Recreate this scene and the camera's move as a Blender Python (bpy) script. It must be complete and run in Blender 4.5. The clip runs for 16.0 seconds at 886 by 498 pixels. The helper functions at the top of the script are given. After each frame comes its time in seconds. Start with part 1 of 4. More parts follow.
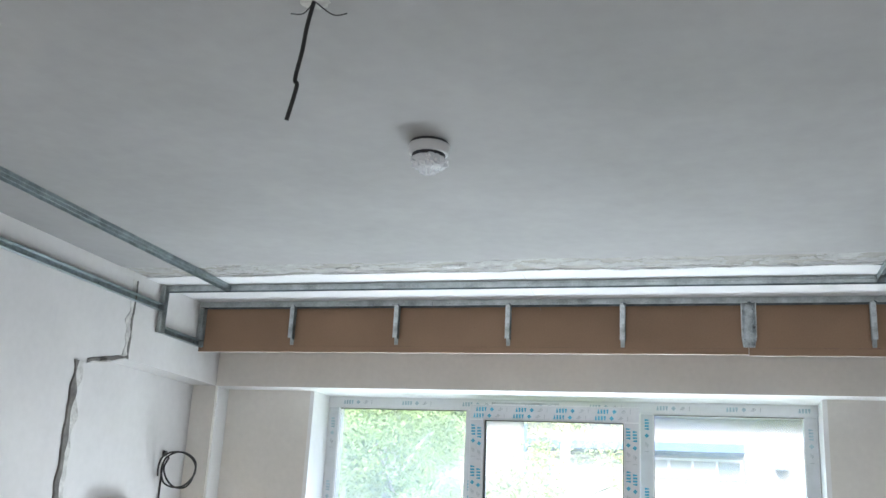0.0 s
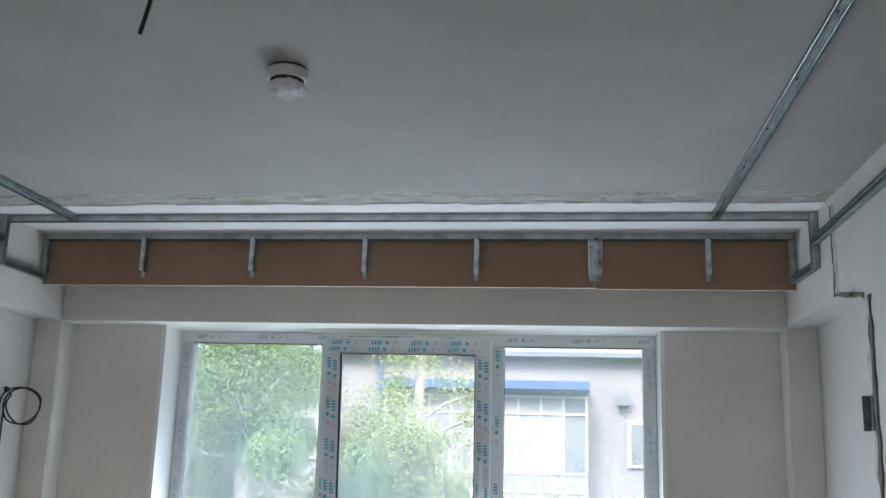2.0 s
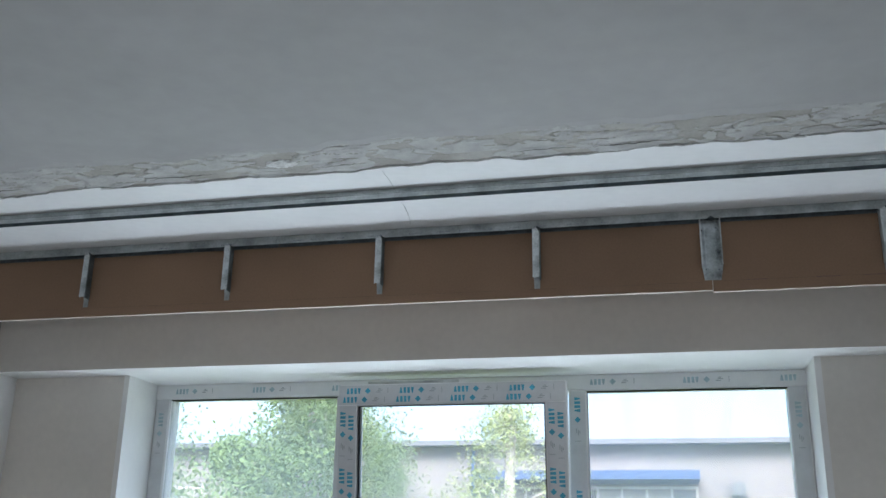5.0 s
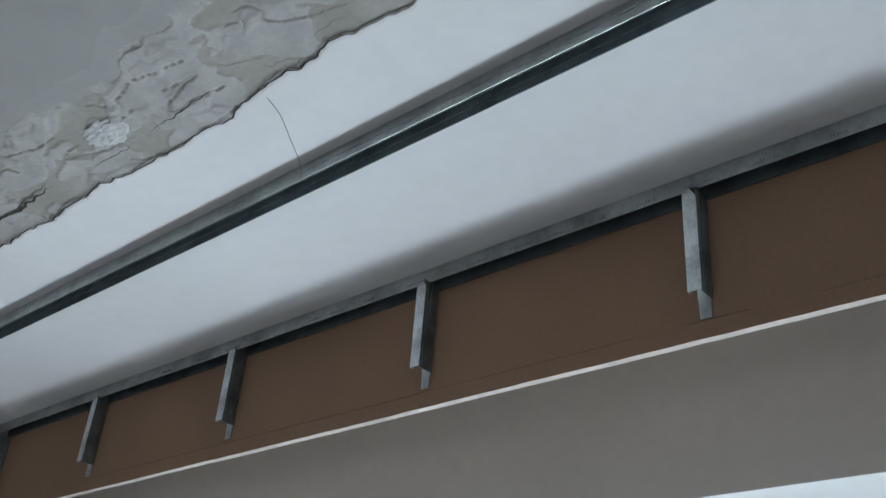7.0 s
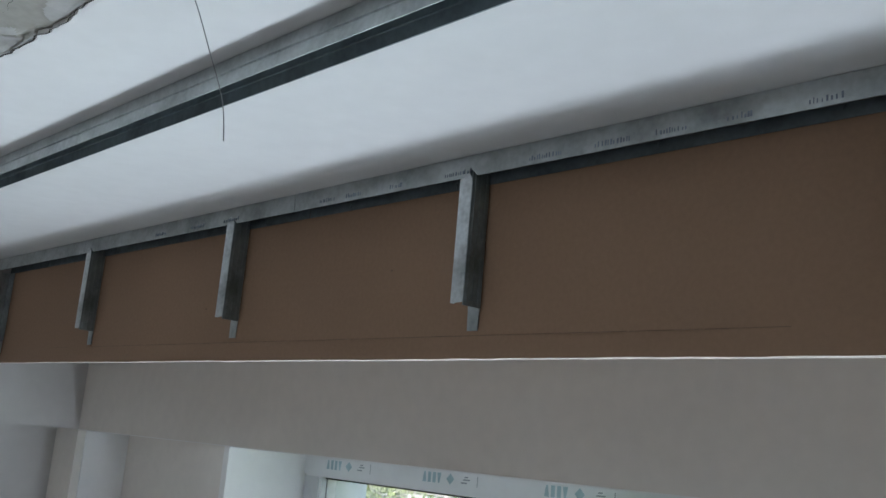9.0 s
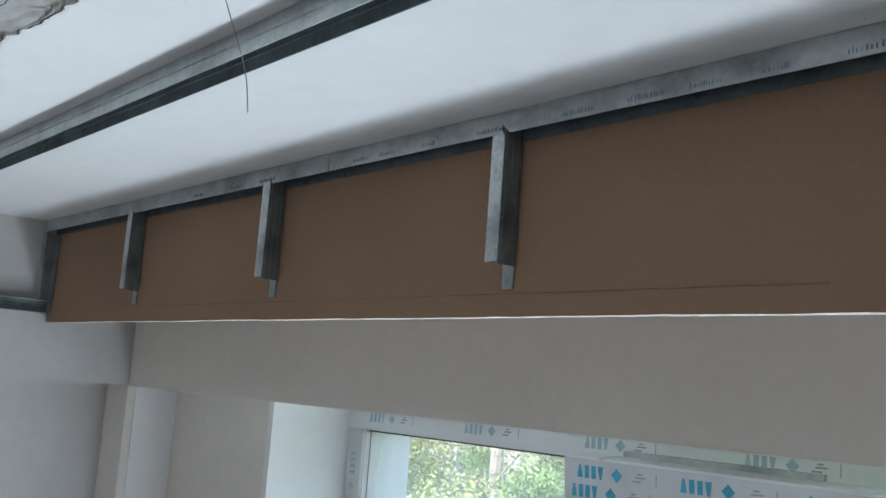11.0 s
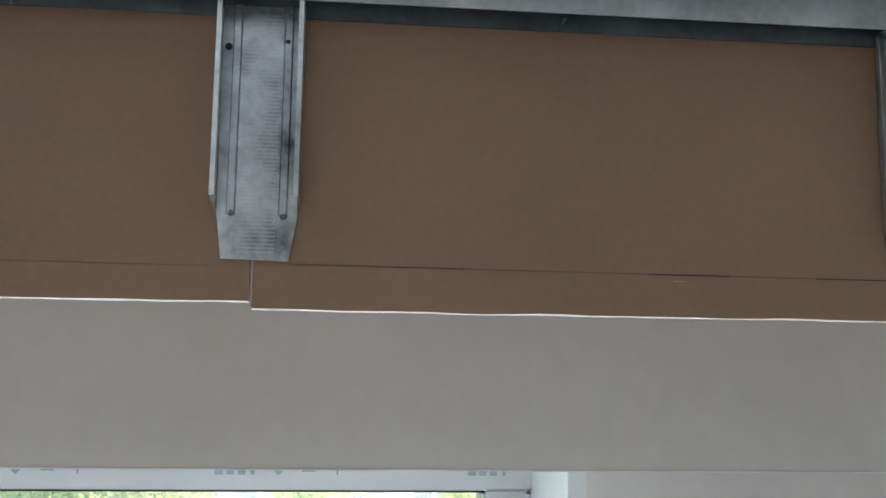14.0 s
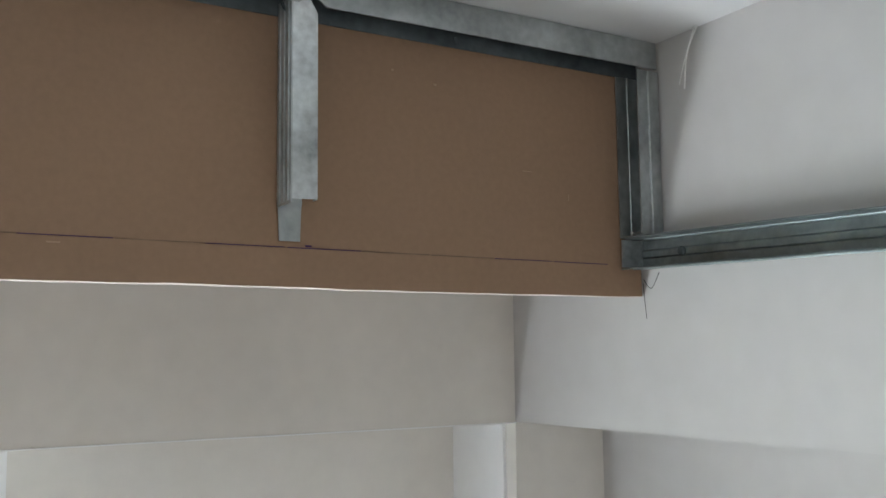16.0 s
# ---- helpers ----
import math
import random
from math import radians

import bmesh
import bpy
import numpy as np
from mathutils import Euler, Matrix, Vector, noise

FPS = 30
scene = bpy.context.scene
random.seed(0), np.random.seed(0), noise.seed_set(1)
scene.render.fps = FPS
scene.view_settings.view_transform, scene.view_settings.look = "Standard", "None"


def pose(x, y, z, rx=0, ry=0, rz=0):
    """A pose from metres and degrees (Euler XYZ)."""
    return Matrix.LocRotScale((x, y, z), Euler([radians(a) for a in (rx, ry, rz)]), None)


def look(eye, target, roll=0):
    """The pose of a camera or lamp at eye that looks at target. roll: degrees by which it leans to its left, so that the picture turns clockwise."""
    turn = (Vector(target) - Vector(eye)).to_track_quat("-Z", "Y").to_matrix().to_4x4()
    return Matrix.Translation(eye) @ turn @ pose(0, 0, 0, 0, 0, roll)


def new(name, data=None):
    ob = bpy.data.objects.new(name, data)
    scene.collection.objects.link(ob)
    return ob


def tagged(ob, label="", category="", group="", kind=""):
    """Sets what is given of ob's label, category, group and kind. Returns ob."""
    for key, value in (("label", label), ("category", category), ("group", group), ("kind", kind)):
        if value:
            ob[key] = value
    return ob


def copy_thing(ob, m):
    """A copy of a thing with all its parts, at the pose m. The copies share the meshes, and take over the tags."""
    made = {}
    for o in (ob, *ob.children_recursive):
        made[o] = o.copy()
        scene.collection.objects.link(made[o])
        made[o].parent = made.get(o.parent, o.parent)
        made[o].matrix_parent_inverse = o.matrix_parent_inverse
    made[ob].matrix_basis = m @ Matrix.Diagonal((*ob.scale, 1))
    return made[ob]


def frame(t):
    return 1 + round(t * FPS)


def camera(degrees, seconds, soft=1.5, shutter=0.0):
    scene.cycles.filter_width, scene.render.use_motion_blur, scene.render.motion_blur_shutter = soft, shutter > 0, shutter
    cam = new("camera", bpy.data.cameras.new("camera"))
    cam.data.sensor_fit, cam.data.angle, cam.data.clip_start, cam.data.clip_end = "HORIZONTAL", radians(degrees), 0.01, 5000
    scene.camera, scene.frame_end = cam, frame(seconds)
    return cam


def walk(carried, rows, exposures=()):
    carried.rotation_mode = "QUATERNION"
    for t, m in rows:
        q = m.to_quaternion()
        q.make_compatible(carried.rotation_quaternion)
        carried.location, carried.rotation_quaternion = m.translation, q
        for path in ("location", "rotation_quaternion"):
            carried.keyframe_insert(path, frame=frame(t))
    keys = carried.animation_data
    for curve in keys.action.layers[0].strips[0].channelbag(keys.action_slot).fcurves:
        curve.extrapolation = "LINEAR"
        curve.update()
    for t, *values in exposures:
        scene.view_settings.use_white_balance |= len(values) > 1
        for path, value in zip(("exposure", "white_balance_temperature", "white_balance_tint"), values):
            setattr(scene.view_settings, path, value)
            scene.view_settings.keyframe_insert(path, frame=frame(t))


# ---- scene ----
cam = camera(49.6, 16.0)
PATH = [
    (0, (2.358, -4.035, 1.709), (1.821, -2.186, 2.252), 3.1),
    (0.5, (2.373, -4.075, 1.67), (2.073, -2.149, 2.116), 1.9),
    (1, (2.364, -4.068, 1.66), (2.213, -2.111, 2.047), 1.6),
    (1.5, (2.359, -4.061, 1.663), (2.151, -2.113, 2.062), 1.6),
    (2, (2.365, -4.056, 1.663), (2.117, -2.121, 2.103), 1.7),
    (2.5, (2.368, -4.018, 1.663), (2.13, -2.085, 2.115), 1.0),
    (3, (2.335, -4.013, 1.651), (2.127, -2.076, 2.103), 0.9),
    (3.5, (2.328, -3.895, 1.632), (2.115, -1.962, 2.101), 1.0),
    (4, (2.359, -3.54, 1.656), (2.066, -1.63, 2.171), 1.3),
    (4.2, (2.341, -3.418, 1.666), (2.028, -1.51, 2.176), 1.2),
    (6.3, (2.474, -1.436, 1.644), (1.606, 0.097, 2.592), 2.0),
    (6.5, (2.502, -1.277, 1.686), (1.539, 0.181, 2.659), 2.3),
    (7, (2.503, -1.038, 1.882), (1.307, 0.22, 2.877), 4.8),
    (7.5, (2.374, -0.934, 2.032), (1.111, 0.323, 2.939), 3.5),
    (8, (2.325, -0.852, 2.144), (1.025, 0.48, 2.878), 2.6),
    (8.5, (2.316, -0.781, 2.239), (0.985, 0.545, 2.925), 2.7),
    (9, (2.272, -0.777, 2.315), (0.842, 0.561, 2.72), 5.0),
    (9.2, (2.261, -0.779, 2.333), (0.744, 0.475, 2.687), 3.3),
    (11.3, (2.281, -0.764, 2.329), (0.801, 0.555, 2.593), 4.7),
    (11.5, (2.284, -0.748, 2.335), (0.862, 0.635, 2.596), 4.6),
    (12, (2.32, -0.732, 2.332), (1.056, 0.798, 2.578), 3.7),
    (12.5, (2.398, -0.722, 2.352), (1.486, 1.06, 2.553), 1.75),
    (12.8, (2.46, -0.695, 2.37), (1.843, 1.198, 2.554), 1.7),
    (13, (2.494, -0.68, 2.357), (2.085, 1.259, 2.623), 1.8),
    (13.5, (2.534, -0.679, 2.358), (2.494, 1.298, 2.663), 1.0),
    (14, (2.568, -0.669, 2.363), (2.759, 1.303, 2.639), 0.8),
    (14.5, (2.648, -0.645, 2.372), (3.22, 1.257, 2.607), 1.0),
    (15, (2.681, -0.646, 2.364), (3.641, 1.092, 2.604), -0.4),
    (15.5, (2.708, -0.666, 2.361), (3.788, 1.002, 2.59), -0.4),
    (16, (2.703, -0.679, 2.358), (3.72, 1.028, 2.582), -0.7),
]
EXPOSURES = [(0, 3.0, 6250, 10), (0.5, 2.7, 6350, 10), (1.2, 2.18, 6200, 10), (4.2, 2.0, 6100, 10), (6.4, 1.92, 6050, 10), (7.5, 1.82, 6100, 10), (8.5, 1.9, 6100, 10), (9.2, 2.0, 6100, 10), (11.4, 2.25, 6050, 10), (12.5, 2.36, 5950, 10), (13.5, 2.55, 6150, 10), (14.5, 2.92, 6350, 10), (15.2, 3.02, 6600, 10), (16, 3.02, 6600, 10)]
walk(cam, [(t, look(eye, target, roll)) for t, eye, target, roll in PATH], EXPOSURES)

# ---- light ----
EXPOSURE = 2.3
scene.view_settings.exposure = EXPOSURE
world = bpy.data.worlds.new("sky")
scene.world = world
world.use_nodes = True
wn, wl = world.node_tree.nodes, world.node_tree.links
sky = wn.new("ShaderNodeTexSky")
sky.sky_type = "NISHITA"
sky.sun_disc = False
sky.sun_elevation, sky.sun_rotation = radians(48), radians(150)
sky.air_density, sky.dust_density, sky.ozone_density = 1.0, 4.0, 1.0
wl.new(sky.outputs[0], wn["Background"].inputs[0])
wn["Background"].inputs[1].default_value = 0.15
sun = new("sun", bpy.data.lights.new("sun", "SUN"))
sun.data.energy, sun.data.angle, sun.data.color = 2.4, radians(25), (1, 0.95, 0.88)
sun.matrix_world = look((-6, -14, 22), (2, 10, 0))


def area_light(name, at, target, w, h, watts, colour):
    """An area lamp in an opening: front window daylight, or added rear fill."""
    lamp = new(name, bpy.data.lights.new(name, "AREA"))
    lamp.data.shape, lamp.data.size, lamp.data.size_y, lamp.data.energy, lamp.data.color = "RECTANGLE", w, h, watts, colour
    lamp.matrix_world = look(at, target)


area_light("daylight_front", (1.64, 0.53, 1.10), (1.64, -2.5, 1.15), 2.1, 0.42, 12, (0.86, 0.95, 1.0))
# unseen fill lamp, added at the rear to light the board faces
area_light("fill_rear", (1.64, -6.05, 1.55), (1.64, -2.0, 1.7), 2.0, 1.3, 2.8, (0.95, 0.97, 1.0))

# ---- materials ----


def mat(name, base, rough=0.8, metal=0.0, var=0.12, scale=6.0, fine=60.0, bump=0.15, dark=None, spec=0.3, dist=0.002):
    """A matte or metal surface, with large stains and fine grain."""
    m = bpy.data.materials.new(name)
    m.use_nodes = True
    n, l = m.node_tree.nodes, m.node_tree.links
    b = n["Principled BSDF"]
    tc = n.new("ShaderNodeTexCoord")
    big, small = n.new("ShaderNodeTexNoise"), n.new("ShaderNodeTexNoise")
    big.inputs["Scale"].default_value, big.inputs["Detail"].default_value = scale, 6
    small.inputs["Scale"].default_value, small.inputs["Detail"].default_value = fine, 5
    for t in (big, small):
        l.new(tc.outputs["Object"], t.inputs["Vector"])
    mix = n.new("ShaderNodeMath")
    mix.operation = "MULTIPLY_ADD"
    l.new(small.outputs["Fac"], mix.inputs[0])
    mix.inputs[1].default_value = 0.35
    l.new(big.outputs["Fac"], mix.inputs[2])
    ramp = n.new("ShaderNodeValToRGB")
    ramp.color_ramp.elements[0].position, ramp.color_ramp.elements[1].position = 0.42, 0.95
    lo = dark or [c * (1 - var) for c in base]
    hi = [min(1, c * (1 + var * 0.5)) for c in base]
    ramp.color_ramp.elements[0].color, ramp.color_ramp.elements[1].color = (*lo, 1), (*hi, 1)
    l.new(mix.outputs[0], ramp.inputs[0])
    l.new(ramp.outputs[0], b.inputs["Base Color"])
    b.inputs["Roughness"].default_value, b.inputs["Metallic"].default_value = rough, metal
    b.inputs["Specular IOR Level"].default_value = spec
    if bump:
        bn = n.new("ShaderNodeBump")
        bn.inputs["Strength"].default_value, bn.inputs["Distance"].default_value = bump, dist
        l.new(mix.outputs[0], bn.inputs["Height"])
        l.new(bn.outputs[0], b.inputs["Normal"])
    return m


def galvanised(name, base, rough, var=0.45):
    # tone patches mix zinc spangle with reflections put into the colour
    m = mat(name, base, rough, 0.85, var, 17.0, 140.0, 0.1, spec=0.5)
    n, l = m.node_tree.nodes, m.node_tree.links
    v = n.new("ShaderNodeTexNoise")
    v.inputs["Scale"].default_value = 45
    tc = n.new("ShaderNodeTexCoord")
    l.new(tc.outputs["Object"], v.inputs["Vector"])
    r = n.new("ShaderNodeMapRange")
    r.inputs[3].default_value, r.inputs[4].default_value = rough - 0.12, rough + 0.18
    l.new(v.outputs["Fac"], r.inputs[0])
    l.new(r.outputs[0], n["Principled BSDF"].inputs["Roughness"])
    return m


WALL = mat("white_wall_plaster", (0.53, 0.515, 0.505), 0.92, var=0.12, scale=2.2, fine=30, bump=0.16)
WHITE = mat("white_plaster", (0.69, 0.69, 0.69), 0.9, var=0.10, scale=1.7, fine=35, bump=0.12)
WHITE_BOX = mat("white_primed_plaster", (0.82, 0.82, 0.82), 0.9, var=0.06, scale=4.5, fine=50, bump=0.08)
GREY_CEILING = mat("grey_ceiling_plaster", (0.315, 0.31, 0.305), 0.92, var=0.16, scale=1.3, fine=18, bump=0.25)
BEIGE = mat("beige_putty", (0.74, 0.71, 0.665), 0.92, var=0.12, scale=2.2, fine=45, bump=0.1)
CONCRETE = mat("bare_concrete", (0.36, 0.35, 0.325), 0.95, scale=9, fine=110, bump=0.35, dist=0.003, dark=(0.25, 0.24, 0.215))
CHIP = mat("plaster_lumps", (0.385, 0.38, 0.37), 0.95, var=0.22, scale=22, fine=150, bump=0.4, dist=0.003)
SEAM = mat("dirty_seam_filler", (0.58, 0.565, 0.54), 0.95, dark=(0.29, 0.275, 0.26), scale=22, fine=110, bump=0.7, dist=0.005)
SEAM_DARK = mat("dark_seam_grime", (0.16, 0.15, 0.14), 0.95, var=0.6, scale=14, fine=90, bump=0.6, dist=0.004)
CRACK = mat("crack_shadow_grime", (0.05, 0.045, 0.04), 1.0, var=0.3)
# the dull and bright steel copies also carry shade and light as colour
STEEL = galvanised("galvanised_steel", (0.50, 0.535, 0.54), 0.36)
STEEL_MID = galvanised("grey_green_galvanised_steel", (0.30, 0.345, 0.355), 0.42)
STEEL_DULL_SHADE = galvanised("dull_and_shaded_steel", (0.18, 0.215, 0.235), 0.54)
STEEL_LIT = galvanised("lit_galvanised_steel", (0.70, 0.735, 0.745), 0.36, 0.62)
SCREW = mat("black_phosphate_screw", (0.03, 0.03, 0.03), 0.4, 0.6)
PAPER = mat("brown_board_paper", (0.295, 0.189, 0.122), 0.85, var=0.22, scale=1.7, fine=160, bump=0.08)
GYPSUM = mat("gypsum_core", (0.62, 0.545, 0.50), 0.95, var=0.15, scale=20, fine=120, bump=0.5)
INK = mat("violet_marker_ink", (0.05, 0.02, 0.09), 0.7, var=0.3)
PENCIL = mat("pencil_line", (0.19, 0.13, 0.09), 0.8, var=0.3, scale=30)
PRINT = mat("blue_grey_print", (0.24, 0.28, 0.35), 0.6, var=0.5, scale=60)
FILM_PALE = mat("pale_film_print", (0.40, 0.54, 0.59), 0.5, var=0.25, scale=40)
FILM_PRINT = mat("cyan_film_print", (0.08, 0.40, 0.56), 0.5, var=0.25, scale=40)
FILM_GREY = mat("grey_film_print", (0.36, 0.40, 0.42), 0.5, var=0.2, scale=40)
PVC = mat("white_pvc", (0.78, 0.79, 0.80), 0.35, var=0.03, scale=4, fine=80, bump=0.02, spec=0.5)
FILM = mat("translucent_protective_film", (0.62, 0.64, 0.66), 0.3, var=0.1, scale=18, fine=70, bump=0.25, spec=0.5)
# whiter copy of the film, with backlight put into its colour
FILM_LIT = mat("lit_protective_film", (0.76, 0.78, 0.79), 0.3, var=0.05, scale=18, fine=70, bump=0.15, spec=0.5)
STEEL_STREAKED = galvanised("streaked_galvanised_steel", (0.52, 0.56, 0.575), 0.32, 0.85)
GASKET = mat("black_rubber_gasket", (0.03, 0.03, 0.035), 0.6)
CABLE = mat("black_cable", (0.02, 0.02, 0.02), 0.5)
THREAD = mat("grey_thread", (0.3, 0.3, 0.3), 0.8)
GYPSUM_WHITE = mat("white_foam_plaster", (0.56, 0.56, 0.555), 0.95, var=0.3, scale=60, fine=250, bump=0.8, dist=0.003)
WIRE = mat("white_thread", (0.7, 0.7, 0.68), 0.7)
DETECTOR = mat("white_plastic", (0.50, 0.50, 0.50), 0.4, var=0.03, spec=0.5)
CARD = mat("brown_cardboard", (0.36, 0.245, 0.165), 0.9, var=0.12, scale=4, fine=80)
SCREED = mat("grey_screed", (0.33, 0.32, 0.30), 0.95, var=0.2, scale=2, fine=30, bump=0.3)
PANELWALL = mat("pale_facade_panel", (0.27, 0.257, 0.262), 0.9, var=0.2, scale=0.4, fine=6)
ROOFING = mat("pale_roof_sheet", (0.28, 0.27, 0.27), 0.7, var=0.1, scale=0.4)
ROOF_EDGE = mat("dark_roof_edge", (0.17, 0.185, 0.22), 0.7, var=0.2, scale=0.6)
FAR_CURTAIN = mat("pale_far_curtain", (0.30, 0.30, 0.30), 0.5, var=0.35, scale=1.6, bump=0)
AWNING = mat("blue_awning_sheet", (0.05, 0.10, 0.24), 0.5, var=0.1, scale=1)
FAR_GLASS = mat("dark_far_glass", (0.16, 0.18, 0.20), 0.15, var=0.3, scale=0.7, bump=0)
FAR_FRAME = mat("white_far_frame", (0.5, 0.5, 0.5), 0.6, var=0.05)
LEAF = mat("green_leaf", (0.15, 0.24, 0.085), 0.5, var=0.45, scale=1.2, fine=9, bump=0)
LEAF_PALE = mat("yellow_green_leaf", (0.26, 0.325, 0.12), 0.5, var=0.4, scale=1.2, fine=9, bump=0)
BARK = mat("white_birch_bark", (0.5, 0.48, 0.45), 0.9, var=0.5, scale=5, fine=20)
GRASS = mat("grass", (0.07, 0.11, 0.03), 0.95, var=0.4, scale=0.5, fine=8)


def pane_glass():
    """Clear glass with a thin film of dust and dried streaks."""
    m = bpy.data.materials.new("dusty_window_glass")
    m.use_nodes = True
    n, l = m.node_tree.nodes, m.node_tree.links
    n.remove(n["Principled BSDF"])
    clear, gloss, dust = n.new("ShaderNodeBsdfTransparent"), n.new("ShaderNodeBsdfGlossy"), n.new("ShaderNodeBsdfTranslucent")
    gloss.inputs["Roughness"].default_value = 0.02
    dust.inputs["Color"].default_value = (0.85, 0.88, 0.9, 1)
    facing, fres = n.new("ShaderNodeLayerWeight"), n.new("ShaderNodeMath")
    fres.operation = "MULTIPLY_ADD"
    power = n.new("ShaderNodeMath")
    power.operation, power.inputs[1].default_value = "POWER", 4.0
    l.new(facing.outputs["Facing"], power.inputs[0])
    l.new(power.outputs[0], fres.inputs[0])
    fres.inputs[1].default_value, fres.inputs[2].default_value = 0.5, 0.03
    a, b = n.new("ShaderNodeMixShader"), n.new("ShaderNodeMixShader")
    l.new(fres.outputs[0], a.inputs[0])
    l.new(clear.outputs[0], a.inputs[1])
    l.new(gloss.outputs[0], a.inputs[2])
    tc, mp, no = n.new("ShaderNodeTexCoord"), n.new("ShaderNodeMapping"), n.new("ShaderNodeTexNoise")
    mp.inputs["Scale"].default_value = (9, 9, 2.2)
    no.inputs["Scale"].default_value, no.inputs["Detail"].default_value = 1.5, 8
    l.new(tc.outputs["Object"], mp.inputs[0])
    l.new(mp.outputs[0], no.inputs["Vector"])
    r = n.new("ShaderNodeMapRange")
    r.inputs[1].default_value, r.inputs[2].default_value, r.inputs[3].default_value, r.inputs[4].default_value = 0.25, 0.8, 0.12, 0.24
    l.new(no.outputs["Fac"], r.inputs[0])
    # dried rain dirt gathers towards the bottom of the panes
    geo, xyz, low, both = n.new("ShaderNodeNewGeometry"), n.new("ShaderNodeSeparateXYZ"), n.new("ShaderNodeMapRange"), n.new("ShaderNodeMath")
    l.new(geo.outputs["Position"], xyz.inputs[0])
    l.new(xyz.outputs["Z"], low.inputs[0])
    low.inputs[1].default_value, low.inputs[2].default_value, low.inputs[3].default_value, low.inputs[4].default_value = 2.22, 1.55, 0.0, 0.12
    l.new(low.outputs[0], both.inputs[0])
    l.new(r.outputs[0], both.inputs[1])
    l.new(both.outputs[0], b.inputs[0])
    l.new(a.outputs[0], b.inputs[1])
    l.new(dust.outputs[0], b.inputs[2])
    l.new(b.outputs[0], n["Material Output"].inputs[0])
    return m


GLASS = pane_glass()

# ---- helpers of this scene ----


def part(name, bm, material, parent=None, label="", smooth=False):
    """Links a bmesh as one mesh object, under a thing or a part."""
    me = bpy.data.meshes.new(name)
    bm.normal_update()
    bm.to_mesh(me)
    bm.free()
    for mm in material if isinstance(material, (list, tuple)) else (material,):
        me.materials.append(mm)
    if smooth:
        me.polygons.foreach_set("use_smooth", [True] * len(me.polygons))
    ob = new(name, me)
    if parent:
        ob.parent = parent
    if label:
        ob["label"] = label
    return ob


def thing(name, label, category, at=(0, 0, 0), group="", kind=""):
    ob = new(name)
    ob.location = at
    return tagged(ob, label, category, group, kind)


def add_box(bm, x0, x1, y0, y1, z0, z1, index=0):
    v = [bm.verts.new((x, y, z)) for x in (x0, x1) for y in (y0, y1) for z in (z0, z1)]
    for q in ((0, 1, 3, 2), (4, 6, 7, 5), (0, 4, 5, 1), (2, 3, 7, 6), (0, 2, 6, 4), (1, 5, 7, 3)):
        bm.faces.new([v[i] for i in q]).material_index = index
    return v


def box(x0, x1, y0, y1, z0, z1, bevel=0.0):
    bm = bmesh.new()
    add_box(bm, x0, x1, y0, y1, z0, z1)
    if bevel:
        bmesh.ops.bevel(bm, geom=bm.edges[:], offset=bevel, segments=2, affect="EDGES")
    return bm


def extrude(outline, length, closed=True):
    """A closed outline in x, y drawn out along z."""
    bm = bmesh.new()
    lo = [bm.verts.new((x, y, 0)) for x, y in outline]
    hi = [bm.verts.new((x, y, length)) for x, y in outline]
    k = len(outline)
    for i in range(k):
        bm.faces.new((lo[i], lo[(i + 1) % k], hi[(i + 1) % k], hi[i]))
    bm.faces.new(lo[::-1])
    bm.faces.new(hi)
    bmesh.ops.recalc_face_normals(bm, faces=bm.faces[:])
    return bm


def axes(origin, x, y, z):
    m = Matrix((Vector(x), Vector(y), Vector(z))).transposed().to_4x4()
    m.translation = origin
    return m


def tube(points, radius, sides=8, smooth_steps=6):
    """A round cable along a smoothed line of points."""
    pts = [Vector(p) for p in points]
    line = []
    for i in range(len(pts) - 1):
        p0, p1, p2, p3 = pts[max(i - 1, 0)], pts[i], pts[i + 1], pts[min(i + 2, len(pts) - 1)]
        for s in range(smooth_steps):
            u = s / smooth_steps
            line.append(0.5 * (2 * p1 + (p2 - p0) * u + (2 * p0 - 5 * p1 + 4 * p2 - p3) * u * u + (3 * p1 - p0 - 3 * p2 + p3) * u ** 3))
    line.append(pts[-1])
    bm = bmesh.new()
    rings = []
    for i, p in enumerate(line):
        d = (line[min(i + 1, len(line) - 1)] - line[max(i - 1, 0)]).normalized()
        side = d.orthogonal().normalized() if i == 0 else (rings_side - d * rings_side.dot(d)).normalized()
        rings_side = side
        up = d.cross(side)
        rings.append([bm.verts.new(p + radius * (side * math.cos(a) + up * math.sin(a))) for a in [k * math.tau / sides for k in range(sides)]])
    for a, b in zip(rings, rings[1:]):
        for k in range(sides):
            bm.faces.new((a[k], a[(k + 1) % sides], b[(k + 1) % sides], b[k]))
    bm.faces.new(rings[0][::-1])
    bm.faces.new(rings[-1])
    return bm


def disc_stack(profile, sides=32):
    """A turned body: (radius, z) pairs from top to bottom."""
    bm = bmesh.new()
    rings = [[bm.verts.new((r * math.cos(k * math.tau / sides), r * math.sin(k * math.tau / sides), z)) for k in range(sides)] for r, z in profile]
    for a, b in zip(rings, rings[1:]):
        for k in range(sides):
            bm.faces.new((a[k], b[k], b[(k + 1) % sides], a[(k + 1) % sides]))
    bm.faces.new(rings[0])
    bm.faces.new(rings[-1][::-1])
    return bm


